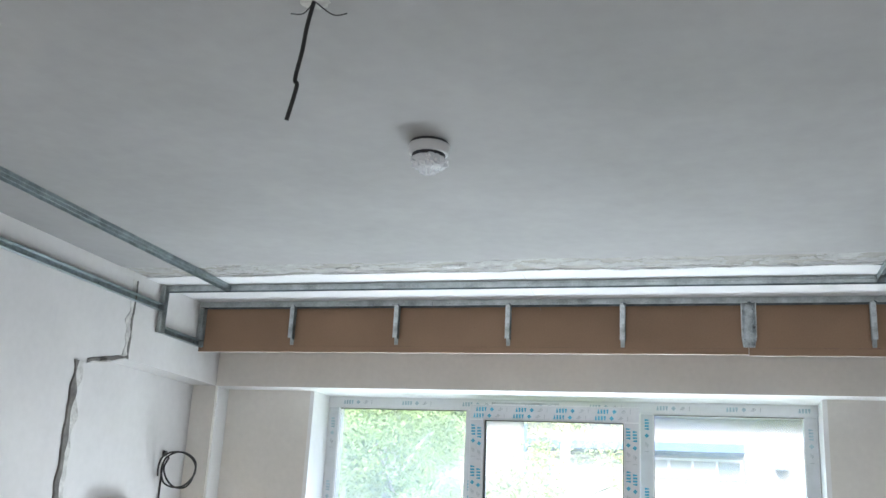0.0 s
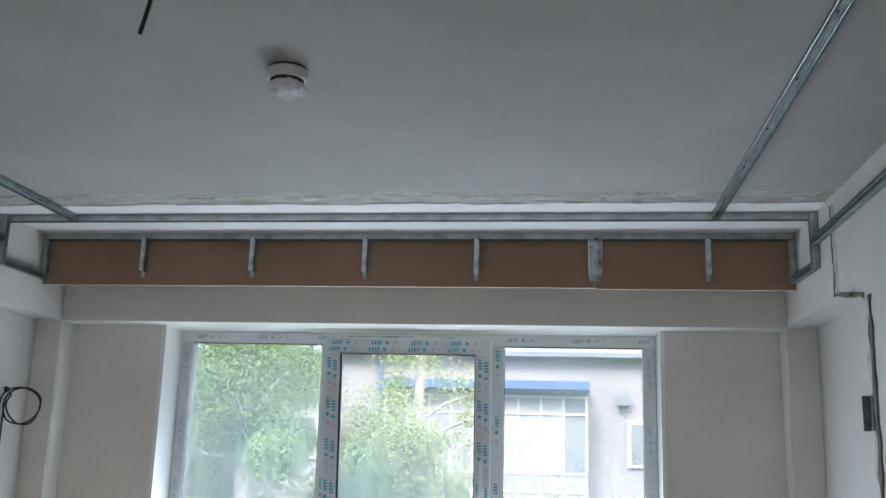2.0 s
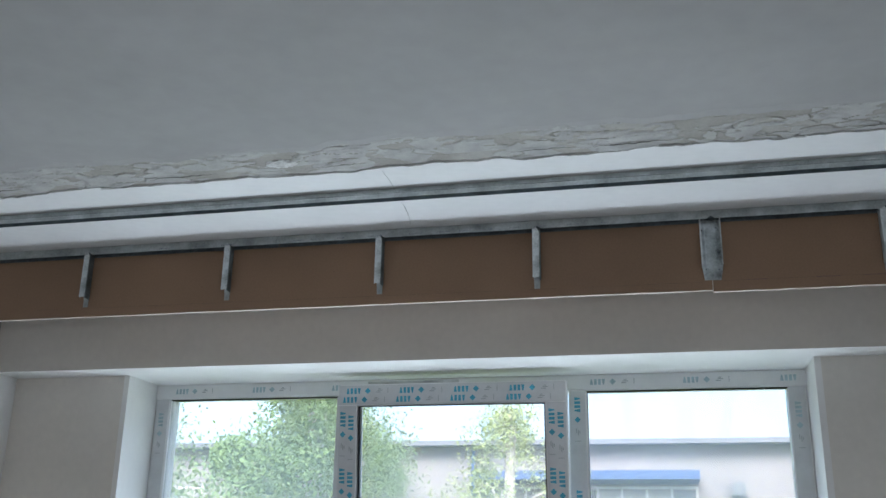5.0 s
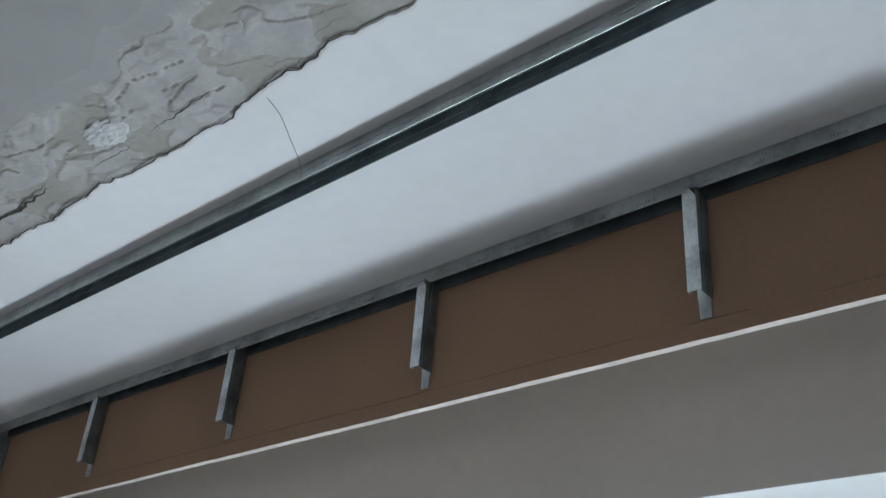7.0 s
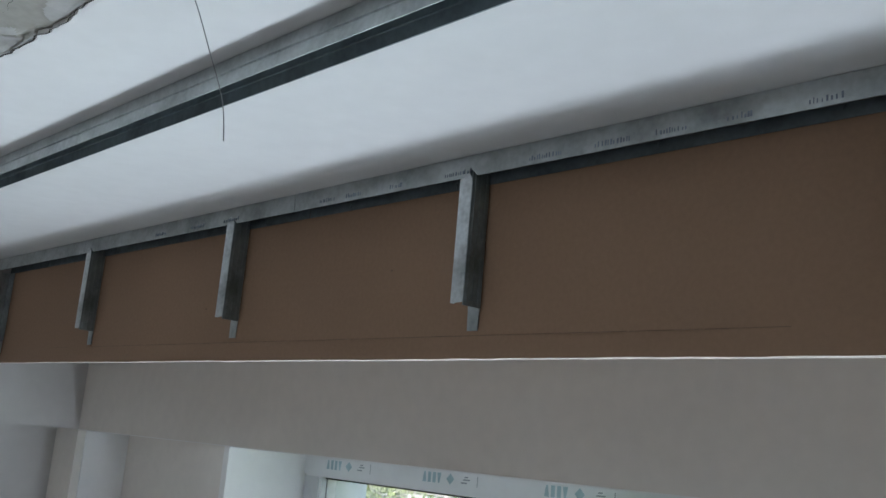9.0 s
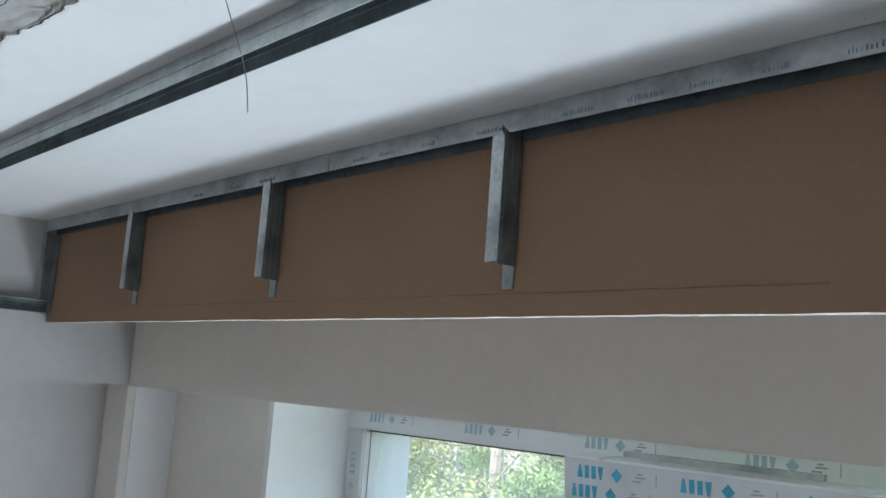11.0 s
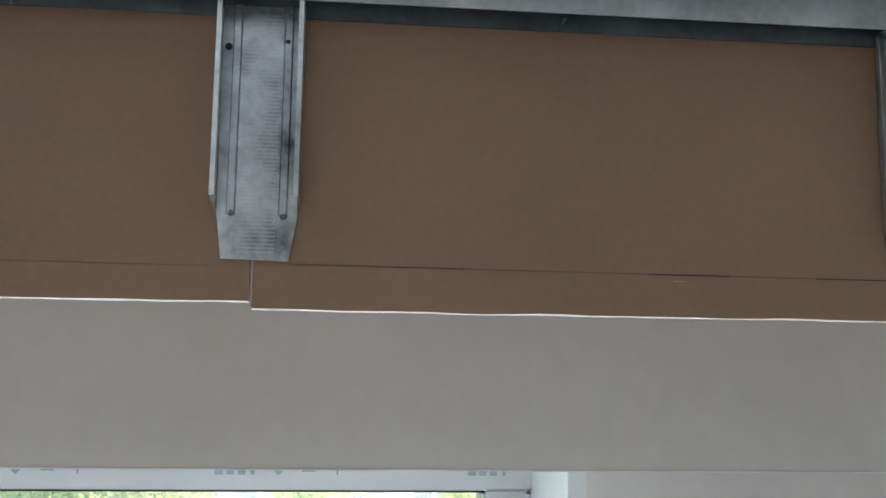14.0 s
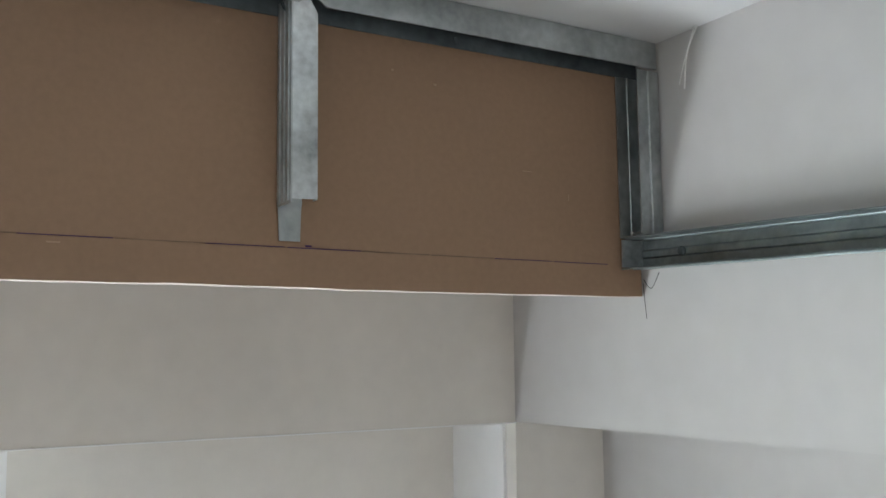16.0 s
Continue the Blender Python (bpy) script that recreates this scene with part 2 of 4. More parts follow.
# ---- plan ----
W = 3.328            # width of the upper walls; the left one stands at x = 0
STEP = 0.125         # the walls step back by this below the ledge
LEDGE = 2.285        # underside of ledge and lintel
CEIL = 2.65
BACK = -6.0          # rear wall
BAND = 0.216         # front of the lintel band
NICHE = 0.345        # wall beside the window
FRAME = 0.545        # front of the window frame
OUT = 0.73           # outer face of the facade
WX0, WX1 = 0.470, 2.801
SILL = 0.85
NEAR = -0.87         # near edge of the recesses in the side walls
CUT = 2.228          # height of that edge
JOINT = -0.56        # joint between the two ceiling slabs

# ---- structure ----
floor = tagged(part("floor", box(-0.6, W + 0.6, BACK - 0.3, OUT, -0.15, 0), SCREED), "grey cement screed floor of an unfinished room", "floor", kind="structure")


def side_wall(name, s):
    """A side wall with a recess beside the window, cut below the beam. s: 1 for x = W, -1 for x = 0."""
    base = W if s > 0 else 0.0
    root = thing(name, "rough white plastered side wall with a recess beside the window", "wall", kind="structure")
    near = NEAR + (0.05 if s < 0 else 0)
    outline = [(BACK, 0), (near, 0), (near, CUT), (JOINT, LEDGE), (BAND, LEDGE), (BAND, CEIL + 0.1), (BACK, CEIL + 0.1)]
    bm = extrude(outline, STEP)
    bm.transform(Matrix(((0, 0, s, base), (1, 0, 0, 0), (0, 1, 0, 0), (0, 0, 0, 1))))
    bmesh.ops.recalc_face_normals(bm, faces=bm.faces[:])
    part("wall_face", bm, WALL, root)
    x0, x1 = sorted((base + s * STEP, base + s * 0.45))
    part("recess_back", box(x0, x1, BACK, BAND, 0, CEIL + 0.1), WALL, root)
    return root


side_wall("wall_east", 1)
side_wall("wall_west", -1)
# rear wall stays unseen; its opening is added to hold the fill lamp
rear = thing("wall_south", "plain white plastered rear wall with an added opening for fill light", "wall", kind="structure")
for q in ((-0.5, 0.6, 0, CEIL + 0.1), (2.68, W + 0.5, 0, CEIL + 0.1), (0.6, 2.68, 0, 0.88), (0.6, 2.68, 2.22, CEIL + 0.1)):
    part("wall_panel", box(q[0], q[1], BACK - 0.25, BACK, q[2], q[3]), WALL, rear)

lintel = thing("wall_lintel", "beige puttied lintel band with white soffit over the window", "wall", kind="structure")
part("band", box(0, W, BAND, BAND + 0.02, LEDGE, CEIL + 0.1), BEIGE, lintel)
part("soffit", box(-0.4, W + 0.4, BAND + 0.02, OUT, LEDGE, CEIL + 0.1), WHITE_BOX, lintel, "white soffit")
part("arris", box(0, W, BAND - 0.0015, BAND + 0.02, LEDGE - 0.0015, LEDGE), WHITE_BOX, lintel, "white corner bead")

for nm, a, b, c in (("pilaster_west", -0.4, 0.0, 0.0), ("pilaster_east", W, W + 0.4, W)):
    pil = thing(nm, "beige puttied pilaster with white rounded return beside the window niche", "pilaster", kind="structure")
    part("face", box(a, b, BAND, BAND + 0.02, 0, LEDGE), BEIGE, pil)
    if c == 0:
        part("return", box(a, b + 0.004, BAND + 0.02, NICHE, 0, LEDGE), WHITE_BOX, pil, "white return")
    else:
        part("return", box(a - 0.004, b, BAND + 0.02, NICHE, 0, LEDGE), WHITE_BOX, pil, "white return")

facade = thing("wall_north", "beige puttied window wall with white reveals", "wall", kind="structure")
part("panel", box(-0.4, WX0 - 0.02, NICHE, OUT, 0, LEDGE), BEIGE, facade)
part("panel", box(WX1 + 0.02, W + 0.4, NICHE, OUT, 0, LEDGE), BEIGE, facade)
part("parapet", box(WX0 - 0.02, WX1 + 0.02, NICHE, OUT, 0, SILL), BEIGE, facade)
part("reveal", box(WX0 - 0.02, WX0, NICHE - 0.002, OUT, SILL, LEDGE), WHITE_BOX, facade, "white reveal")
part("reveal", box(WX1, WX1 + 0.02, NICHE - 0.002, OUT, SILL, LEDGE), WHITE_BOX, facade, "white reveal")
part("window_sill", box(WX0, WX1, NICHE - 0.03, FRAME + 0.02, SILL, SILL + 0.02, 0.004), PVC, facade, "white plastic sill")

# ceiling: bare slab, and two coats of plaster that stop raggedly at the slab joint


def ragged(u, seed, amp):
    big = noise.noise(Vector((u * 3.1, seed, 0))) * amp
    mid = noise.noise(Vector((u * 13.0, seed + 5, 0))) * amp * 0.7
    fine = noise.noise(Vector((u * 60.0, seed + 9, 0))) * amp * 0.28
    return big + mid + fine


def coat(edge, far, amp, seed, thick, slope=0.004):
    """A sheet of plaster below the slab, with one ragged edge."""
    bm = bmesh.new()
    n = 420
    rows = []
    for i in range(n + 1):
        x = -0.2 + (W + 0.4) * i / n
        e = edge + ragged(x, seed, amp)
        inner = e + math.copysign(slope, far - edge)
        rows.append([bm.verts.new(c) for c in ((x, e, CEIL + thick), (x, e, CEIL + (0.0008 if slope < 0.01 else thick - 0.0012)), (x, inner, CEIL), (x, far, CEIL))])
    for a, b in zip(rows, rows[1:]):
        for k in range(3):
            f = (a[k], b[k], b[k + 1], a[k + 1])
            bm.faces.new(f if far > edge else f[::-1])
    return bm


ceiling = thing("ceiling", "plastered concrete ceiling with a ragged open slab joint", "ceiling", kind="structure")
part("slab", box(-0.4, W + 0.4, BACK - 0.2, BAND, CEIL + 0.006, CEIL + 0.25), CONCRETE, ceiling, "bare concrete slab")
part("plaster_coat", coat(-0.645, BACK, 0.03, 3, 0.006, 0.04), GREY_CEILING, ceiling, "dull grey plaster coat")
part("plaster_coat", coat(-0.50, BAND, 0.022, 17, 0.006), WHITE, ceiling, "clean white plaster coat")

# lumps of plaster and a crack left in the joint
rng = random.Random(4)
bm = bmesh.new()
for k in range(12):
    cx, cy = rng.uniform(0.02, W - 0.02), -0.58 + rng.uniform(-0.065, 0.06)
    rx, ry, h = rng.uniform(0.012, 0.06), rng.uniform(0.008, 0.022), rng.uniform(0.002, 0.005)
    n = 14
    rim, top = [], []
    for i in range(n):
        a = i * math.tau / n
        r = 1 + 0.5 * noise.noise(Vector((math.cos(a) * 1.3 + k * 7, math.sin(a) * 1.3, k)))
        rim.append(bm.verts.new((cx + rx * r * math.cos(a), cy + ry * r * math.sin(a), CEIL + 0.006)))
        top.append(bm.verts.new((cx + rx * r * 0.8 * math.cos(a), cy + ry * r * 0.8 * math.sin(a), CEIL + 0.006 - h)))
    for i in range(n):
        bm.faces.new((rim[i], rim[(i + 1) % n], top[(i + 1) % n], top[i]))
    bm.faces.new(top)
bmesh.ops.recalc_face_normals(bm, faces=bm.faces[:])
part("plaster_crumbs", bm, CHIP, ceiling, "crumbled plaster in the joint")["kind"] = "stuff"


def crack(y, seed, amp, width, closed=0.55):
    bm = bmesh.new()
    prev = None
    n = 520
    for i in range(n + 1):
        x = W * i / n
        c = y + ragged(x, seed, amp)
        w = width * max(0.0, closed + 1.6 * noise.noise(Vector((x * 5, seed + 30, 2))))
        row = (bm.verts.new((x, c - w, CEIL - 0.0008)), bm.verts.new((x, c + w, CEIL - 0.0008)))
        if prev:
            bm.faces.new((prev[0], row[0], row[1], prev[1]))
        prev = row
    bmesh.ops.recalc_face_normals(bm, faces=bm.faces[:])
    return bm


part("crack", crack(-0.5025, 17, 0.022, 0.0017), CRACK, ceiling, "dark ragged crack")
part("crack", crack(-0.540, 41, 0.020, 0.0030, 0.1), CRACK, ceiling, "dark ragged crack")


def rubble():
    """Broken plaster layers left in the slab joint: terraces, hollows and open cracks, as one rough sheet."""
    step, y0, y1 = 0.0026, -0.735, -0.462
    nx, ny = int(W / step), int((y1 - y0) / step)
    soft = lambda v, a, b: min(1.0, max(0.0, (v - a) / (b - a)))
    verts, level = [], []
    for j in range(ny + 1):
        y = y0 + j * step
        inside = soft(y, -0.70, -0.655) * soft(-y, 0.478, 0.497)
        for i in range(nx + 1):
            x = i * step
            p = Vector((x * 5.5, y * 12, 3.0))
            n1 = noise.noise(p) + 0.3 * noise.noise(p * 3.7) + 0.07 * noise.noise(p * 11)
            n2 = noise.noise(Vector((x * 10, y * 15, 8.0))) + 0.22 * noise.noise(Vector((x * 45, y * 60, 1.0)))
            n3 = noise.noise(Vector((x * 7 + 0.35 * n1, y * 26, 14.0))) + 0.25 * n2
            h = 0.0006 + 0.0022 * soft(n1, 0.0, 0.05) + 0.0019 * soft(n2, 0.16, 0.22)
            h += 0.0003 * noise.noise(Vector((x * 110, y * 110, 5.0)))
            if abs(n3) < 0.03 and n2 > -0.12:
                h -= 0.009 * (1 - abs(n3) / 0.03)
            over = noise.noise(Vector((x * 8, y * 12, 21.0))) + 0.4 * noise.noise(Vector((x * 34, y * 50, 2.0)))
            h += 0.0019 * soft(over, 0.1, 0.16)
            h = h * inside - 0.002 * (1 - inside)
            verts.append((x, y, CEIL + 0.006 - h))
            level.append(h)
    faces, kinds = [], []
    for j in range(ny):
        for i in range(nx):
            a = j * (nx + 1) + i
            faces.append((a, a + nx + 1, a + nx + 2, a + 1))
            m = (level[a] + level[a + 1] + level[a + nx + 1] + level[a + nx + 2]) / 4
            kinds.append(0 if m < 0.0021 else 1)
    me = bpy.data.meshes.new("broken_plaster")
    me.from_pydata(verts, [], faces)
    me.materials.append(CONCRETE)
    me.materials.append(CHIP)
    me.polygons.foreach_set("material_index", kinds)
    me.polygons.foreach_set("use_smooth", [True] * len(faces))
    ob = new("broken_plaster", me)
    ob.parent = ceiling
    ob["label"] = "broken flaking plaster layers in the joint"
    ob["kind"] = "stuff"


rubble()

# ---- window ----
window = thing("window_1", "three-part white plastic window with printed protective film", "window", kind="structure")
FT = LEDGE + 0.006
FY0, FY1 = FRAME, FRAME + 0.07
FW = 0.061


def member(name, x0, x1, z0, z1, y0, y1, parent, bev=0.004):
    return part(name, box(x0, x1, y0, y1, z0, z1, bev), PVC, parent)


def film(parent, x0, x1, z0, z1, y, upright, start=0.0, lines=2, ink=None, sheet=None):
    """A sheet of film on a frame member, with cyan marks: rows of small strokes, a diamond and a faint grey box, over and over."""
    part("film", box(x0, x1, y - 0.0012, y - 0.0002, z0, z1), sheet or FILM, parent, "cloudy protective film")
    marks, grey = bmesh.new(), bmesh.new()
    along = (z1 - z0) if upright else (x1 - x0)
    across = (x1 - x0) if upright else (z1 - z0)

    def place(bm, u, v, pts):
        vs = []
        for a, b in pts:
            a, b = u + a, v + b
            vs.append(bm.verts.new((x0 + b, y - 0.0018, z1 - a) if upright else (x0 + a, y - 0.0018, z0 + b)))
        bm.faces.new(vs)

    stroke = lambda a, b, w, h, lean: [(a, b), (a + w, b), (a + w + lean, b + h), (a + lean, b + h)]
    h = 0.0195 if across > 0.05 else min(0.0195, across * 0.4)
    rows = ((0.0, across * 0.10), (0.012, across * 0.56))[:lines] if lines == 2 else ((0.0, across * 0.3),)
    u = 0.02 + start
    while u < along:
        for shift, v in rows:
            du = u + shift
            for k in range(4):
                a0 = 0.0135 * k
                if du + a0 + 0.012 > along:
                    continue
                if k in (0, 3):
                    place(marks, du, v, [(a0, h * (k == 3)), (a0 + 0.011, h * (k == 3)), (a0 + 0.0075, h * (k == 0)), (a0 + 0.0035, h * (k == 0))])
                else:
                    place(marks, du, v, stroke(a0 + 0.0012, 0, 0.0088, h, 0))
            d = h * 0.55
            if du + 0.085 < along:
                place(marks, du + 0.077, v + h / 2, [(-d, 0), (0, -d), (d, 0), (0, d)])
            if du + 0.15 < along:
                place(grey, du + 0.106, v + h * 0.2, stroke(0, 0, 0.016, h * 0.14, 0))
                place(grey, du + 0.110, v + h * 0.5, stroke(0, 0, 0.018, h * 0.14, 0.003))
                place(grey, du + 0.114, v + h * 0.75, stroke(0, 0, 0.009, h * 0.14, 0.002))
                place(grey, du + 0.148, v, stroke(0, 0, 0.0018, h, 0))
        u += 0.19 if lines == 2 else 0.31
    for bm, m, t in ((marks, ink or FILM_PRINT, "cyan printed marks"), (grey, FILM_GREY, "faint grey printed marks")):
        bmesh.ops.recalc_face_normals(bm, faces=bm.faces[:])
        part("print", bm, m, parent, t)["kind"] = "stuff"


fr = part("window_frame", box(WX0, WX1, FY0, FY1, FT - FW, FT - 0.012, 0.003), PVC, window)
# top strip takes the whiter film, its backlit look painted in
film(window, WX0, WX1, FT - FW + 0.004, LEDGE - 0.002, FY0, False, 0.06, 1, FILM_PALE, FILM_LIT)
for x0, x1 in ((WX0 + 0.001, WX0 + FW), (WX1 - FW, WX1 - 0.001)):
    member("window_frame", x0, x1, SILL + 0.02, FT - FW, FY0, FY1, window)
    film(window, x0 + 0.003, x1 - 0.006, SILL + 0.06, FT - FW, FY0, True, 0.03, 1, FILM_PALE)
member("window_frame", WX0 + FW, WX1 - FW, SILL + 0.02, SILL + 0.02 + FW, FY0, FY1, window)
MUL = ((1.191, 1.262), (2.026, 2.088))
for x0, x1 in MUL:
    member("mullion", x0, x1, SILL + 0.02 + FW, FT - FW, FY0, FY1, window)
    film(window, x0 + 0.004, x1 - 0.006, SILL + 0.1, FT - FW - 0.002, FY0, True, 0.0, 1)


def glazing(parent, x0, x1, z0, z1, y):
    g = bmesh.new()
    add_box(g, x0, x1, y, y + 0.024, z0, z1)
    p = part("pane", g, GLASS, parent, "dusty streaked double glazing")
    p.visible_shadow = False
    b = bmesh.new()
    w = 0.004
    for q in ((x0, x0 + w, z0, z1), (x1 - w, x1, z0, z1), (x0 + w, x1 - w, z0, z0 + w), (x0 + w, x1 - w, z1 - w, z1)):
        add_box(b, q[0], q[1], y - 0.003, y, q[2], q[3])
    part("gasket", b, GASKET, parent, "black rubber gasket")
    b = bmesh.new()
    w = 0.016
    for q in ((x0 - w, x0, z0 - w, z1 + w), (x1, x1 + w, z0 - w, z1 + w), (x0, x1, z0 - w, z0), (x0, x1, z1, z1 + w)):
        add_box(b, q[0], q[1], y - 0.012, y + 0.03, q[2], q[3])
    part("glazing_bead", b, PVC, parent)


Z0, Z1 = SILL + 0.02 + FW + 0.006, FT - FW + 0.01
glazing(window, WX0 + FW - 0.004, MUL[0][0] + 0.002, Z0, FT - FW, FY0 + 0.02)
glazing(window, MUL[1][1] - 0.002, WX1 - FW + 0.004, Z0, FT - FW, FY0 + 0.02)

# the middle sash, tilted into the room about its bottom edge
SX0, SX1, SH = 1.243, 2.032, 1.344
TILT = 4.9
sash = thing("window_sash", "white plastic window sash with printed film tilted open into the room", "window")
sash.matrix_world = pose(0, FRAME - 0.012, SILL + 0.055, TILT)
SB = 0.072
for q in ((SX0, SX0 + SB, 0, SH), (SX1 - SB, SX1, 0, SH), (SX0 + SB, SX1 - SB, 0, SB), (SX0 + SB, SX1 - SB, SH - SB, SH)):
    part("sash_frame", box(q[0], q[1], -0.012, 0.05, q[2], q[3], 0.004), PVC, sash)
film(sash, SX0 + 0.003, SX1 - 0.003, SH - SB + 0.004, SH - 0.003, -0.012, False, -0.005)
film(sash, SX0 + 0.003, SX0 + SB - 0.006, 0.1, SH - SB, -0.012, True)
film(sash, SX1 - SB + 0.006, SX1 - 0.003, 0.1, SH - SB, -0.012, True)
glazing(sash, SX0 + SB, SX1 - SB, SB, SH - SB, 0.004)
handle = part("handle", box(SX1 - 0.052, SX1 - 0.022, -0.022, -0.012, 0.60, 0.67, 0.003), PVC, sash)
part("lever", box(SX1 - 0.046, SX1 - 0.028, -0.06, -0.045, 0.64, 0.79, 0.005), PVC, handle, "white window lever")
part("spindle", box(SX1 - 0.044, SX1 - 0.03, -0.05, -0.02, 0.632, 0.65, 0.002), PVC, handle)
part("tilt_arm", box(SX0 + 0.1, SX0 + 0.42, 0.012, 0.02, SH + 0.004, SH + 0.012), STEEL, sash, "steel tilt arm")

# ---- board panel across the ceiling ----


def board(x0, x1, z0, seed):
    """A gypsum board on edge: brown paper faces, a cut lower edge that wanders a little."""
    bm = bmesh.new()
    n = max(8, int((x1 - x0) / 0.02))
    rows = []
    for i in range(n + 1):
        x = x0 + (x1 - x0) * i / n
        e = z0 + 0.0010 * noise.noise(Vector((x * 4, seed, 1))) + 0.0006 * noise.noise(Vector((x * 22, seed, 2)))
        c = 0.0003 + 0.0006 * noise.noise(Vector((x * 16, seed, 3)))
        rows.append([bm.verts.new(p) for p in ((x, 0, CEIL - 0.002), (x, 0, e + c), (x, 0.0025, e), (x, 0.0125, e), (x, 0.0125, CEIL - 0.002))])
    for a, b in zip(rows, rows[1:]):
        for k, m in ((0, 0), (1, 1), (2, 1), (3, 0), (4, 1)):
            bm.faces.new((a[k], a[(k + 1) % 5], b[(k + 1) % 5], b[k])).material_index = m
    bm.faces.new(rows[0][::-1]).material_index = 1
    bm.faces.new(rows[-1]).material_index = 1
    bmesh.ops.recalc_face_normals(bm, faces=bm.faces[:])
    return bm


def plasterboard(x0, x1, z0, seed, label):
    b = part("plasterboard", board(x0, x1, z0, seed), (PAPER, GYPSUM))
    return tagged(b, label, "plasterboard", "boards of the bulkhead")


boards = [plasterboard(0.004, 2.4985, 2.4165, 1, "long brown paper-faced plasterboard strip hung on edge below the ceiling"),
          plasterboard(2.5005, W - 0.003, 2.4115, 2, "short brown paper-faced plasterboard strip hung slightly lower")]
for b, x0, x1, za, zb, pieces in ((boards[0], 0.3, 2.47, 2.446, 2.4405, 26), (boards[1], 2.53, 3.285, 2.443, 2.441, 12)):
    bm, ink = bmesh.new(), bmesh.new()
    r = random.Random(pieces)
    for k in range(pieces):
        a, c = x0 + (x1 - x0) * k / pieces, x0 + (x1 - x0) * (k + r.uniform(0.97, 1.0)) / pieces
        if b is boards[0] and r.random() < 0.12:
            continue
        z = za + (zb - za) * k / pieces
        w = r.uniform(0.0002, 0.00035)
        dark = b is boards[1] and r.random() < 0.5
        add_box(ink if dark else bm, a, c, -0.0006, 0.0002, z - w, z + w)
    part("pencil_line", bm, PENCIL, b, "thin marking line")["kind"] = "stuff"
    if len(ink.verts):
        part("marker_line", ink, INK, b, "violet marker line")["kind"] = "stuff"
    else:
        ink.free()
part("marker_tick", box(2.985, 2.990, -0.0006, 0.0002, 2.4428, 2.4442), INK, boards[1], "violet marker tick")
for x, z in ((2.206, 2.545), (2.258, 2.543), (0.9, 2.50), (1.35, 2.53)):
    part("speck", box(x - 0.0013, x + 0.0013, -0.0006, 0.0002, z - 0.001, z + 0.001), PENCIL, boards[0], "small dark speck")

for x, z, w, h in ((3.10, 2.585, 0.003, 0.002), (3.19, 2.520, 0.010, 0.0006), (3.06, 2.592, 0.002, 0.002), (3.24, 2.497, 0.0006, 0.006), (2.80, 2.437, 0.009, 0.0012)):
    part("scuff", box(x, x + w, -0.0005, 0.0002, z, z + h), CARD, boards[1], "small pale scuff")

fibre = thing("loose_fibre", "dark loose fibre hanging from the board corner", "fibre", (W - 0.004, -0.003, 2.425))
part("strand", tube([(0, 0, 0), (-0.0005, -0.002, -0.016), (0.0004, -0.003, -0.034)], 0.0003, 5), CABLE, fibre)
part("strand", tube([(0, 0, 0.004), (-0.001, -0.012, -0.006), (-0.002, -0.024, 0.008)], 0.0003, 5), CABLE, fibre)

# ---- steel tracks ----
HANGERS = [0.484, 0.992, 1.504, 1.995, 2.972]
WIDE = 2.502


def steel_track(name, m, length, label, group="", dull=False, screws=(), shaded=None):
    """A U-shaped track: m sets where its web lies and which way it opens (local y)."""
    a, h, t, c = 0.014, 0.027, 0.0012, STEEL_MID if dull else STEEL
    ob = new(name)
    ob.matrix_world = m
    e = a - t
    web = [(-e, 0), (-a * 0.3, 0), (-a * 0.2, 0.0015), (a * 0.2, 0.0015), (a * 0.3, 0), (e, 0),
           (e, t), (a * 0.3, t), (a * 0.2, t + 0.0015), (-a * 0.2, t + 0.0015), (-a * 0.3, t), (-e, t)]
    part("web", extrude(web, length), c, ob)
    line = [(a, 0), (a + 0.0009, h * 0.47), (a - 0.0008, h * 0.5), (a - 0.0008, h * 0.54), (a + 0.0002, h * 0.57), (a + 0.0012, h)]
    ribbed = line + [(x - t, y) for x, y in line[::-1]]
    part("flange", extrude([(-x, y) for x, y in ribbed], length), c, ob)
    # one flange can take darker steel, its shade put into the colour
    part("flange", extrude(ribbed, length), shaded or c, ob, "flange darkened to carry its shade" if shaded else "")
    for s in screws:
        d = disc_stack([(0.0045, 0), (0.0045, 0.0015), (0.003, 0.003), (0.001, 0.003)], 10)
        d.transform(axes((0, 0.0032, s), (1, 0, 0), (0, 0, 1), (0, 1, 0)))
        part("screw", d, STEEL_DULL_SHADE, ob, "grey screw head")
    return tagged(ob, label, "metal profile", group)


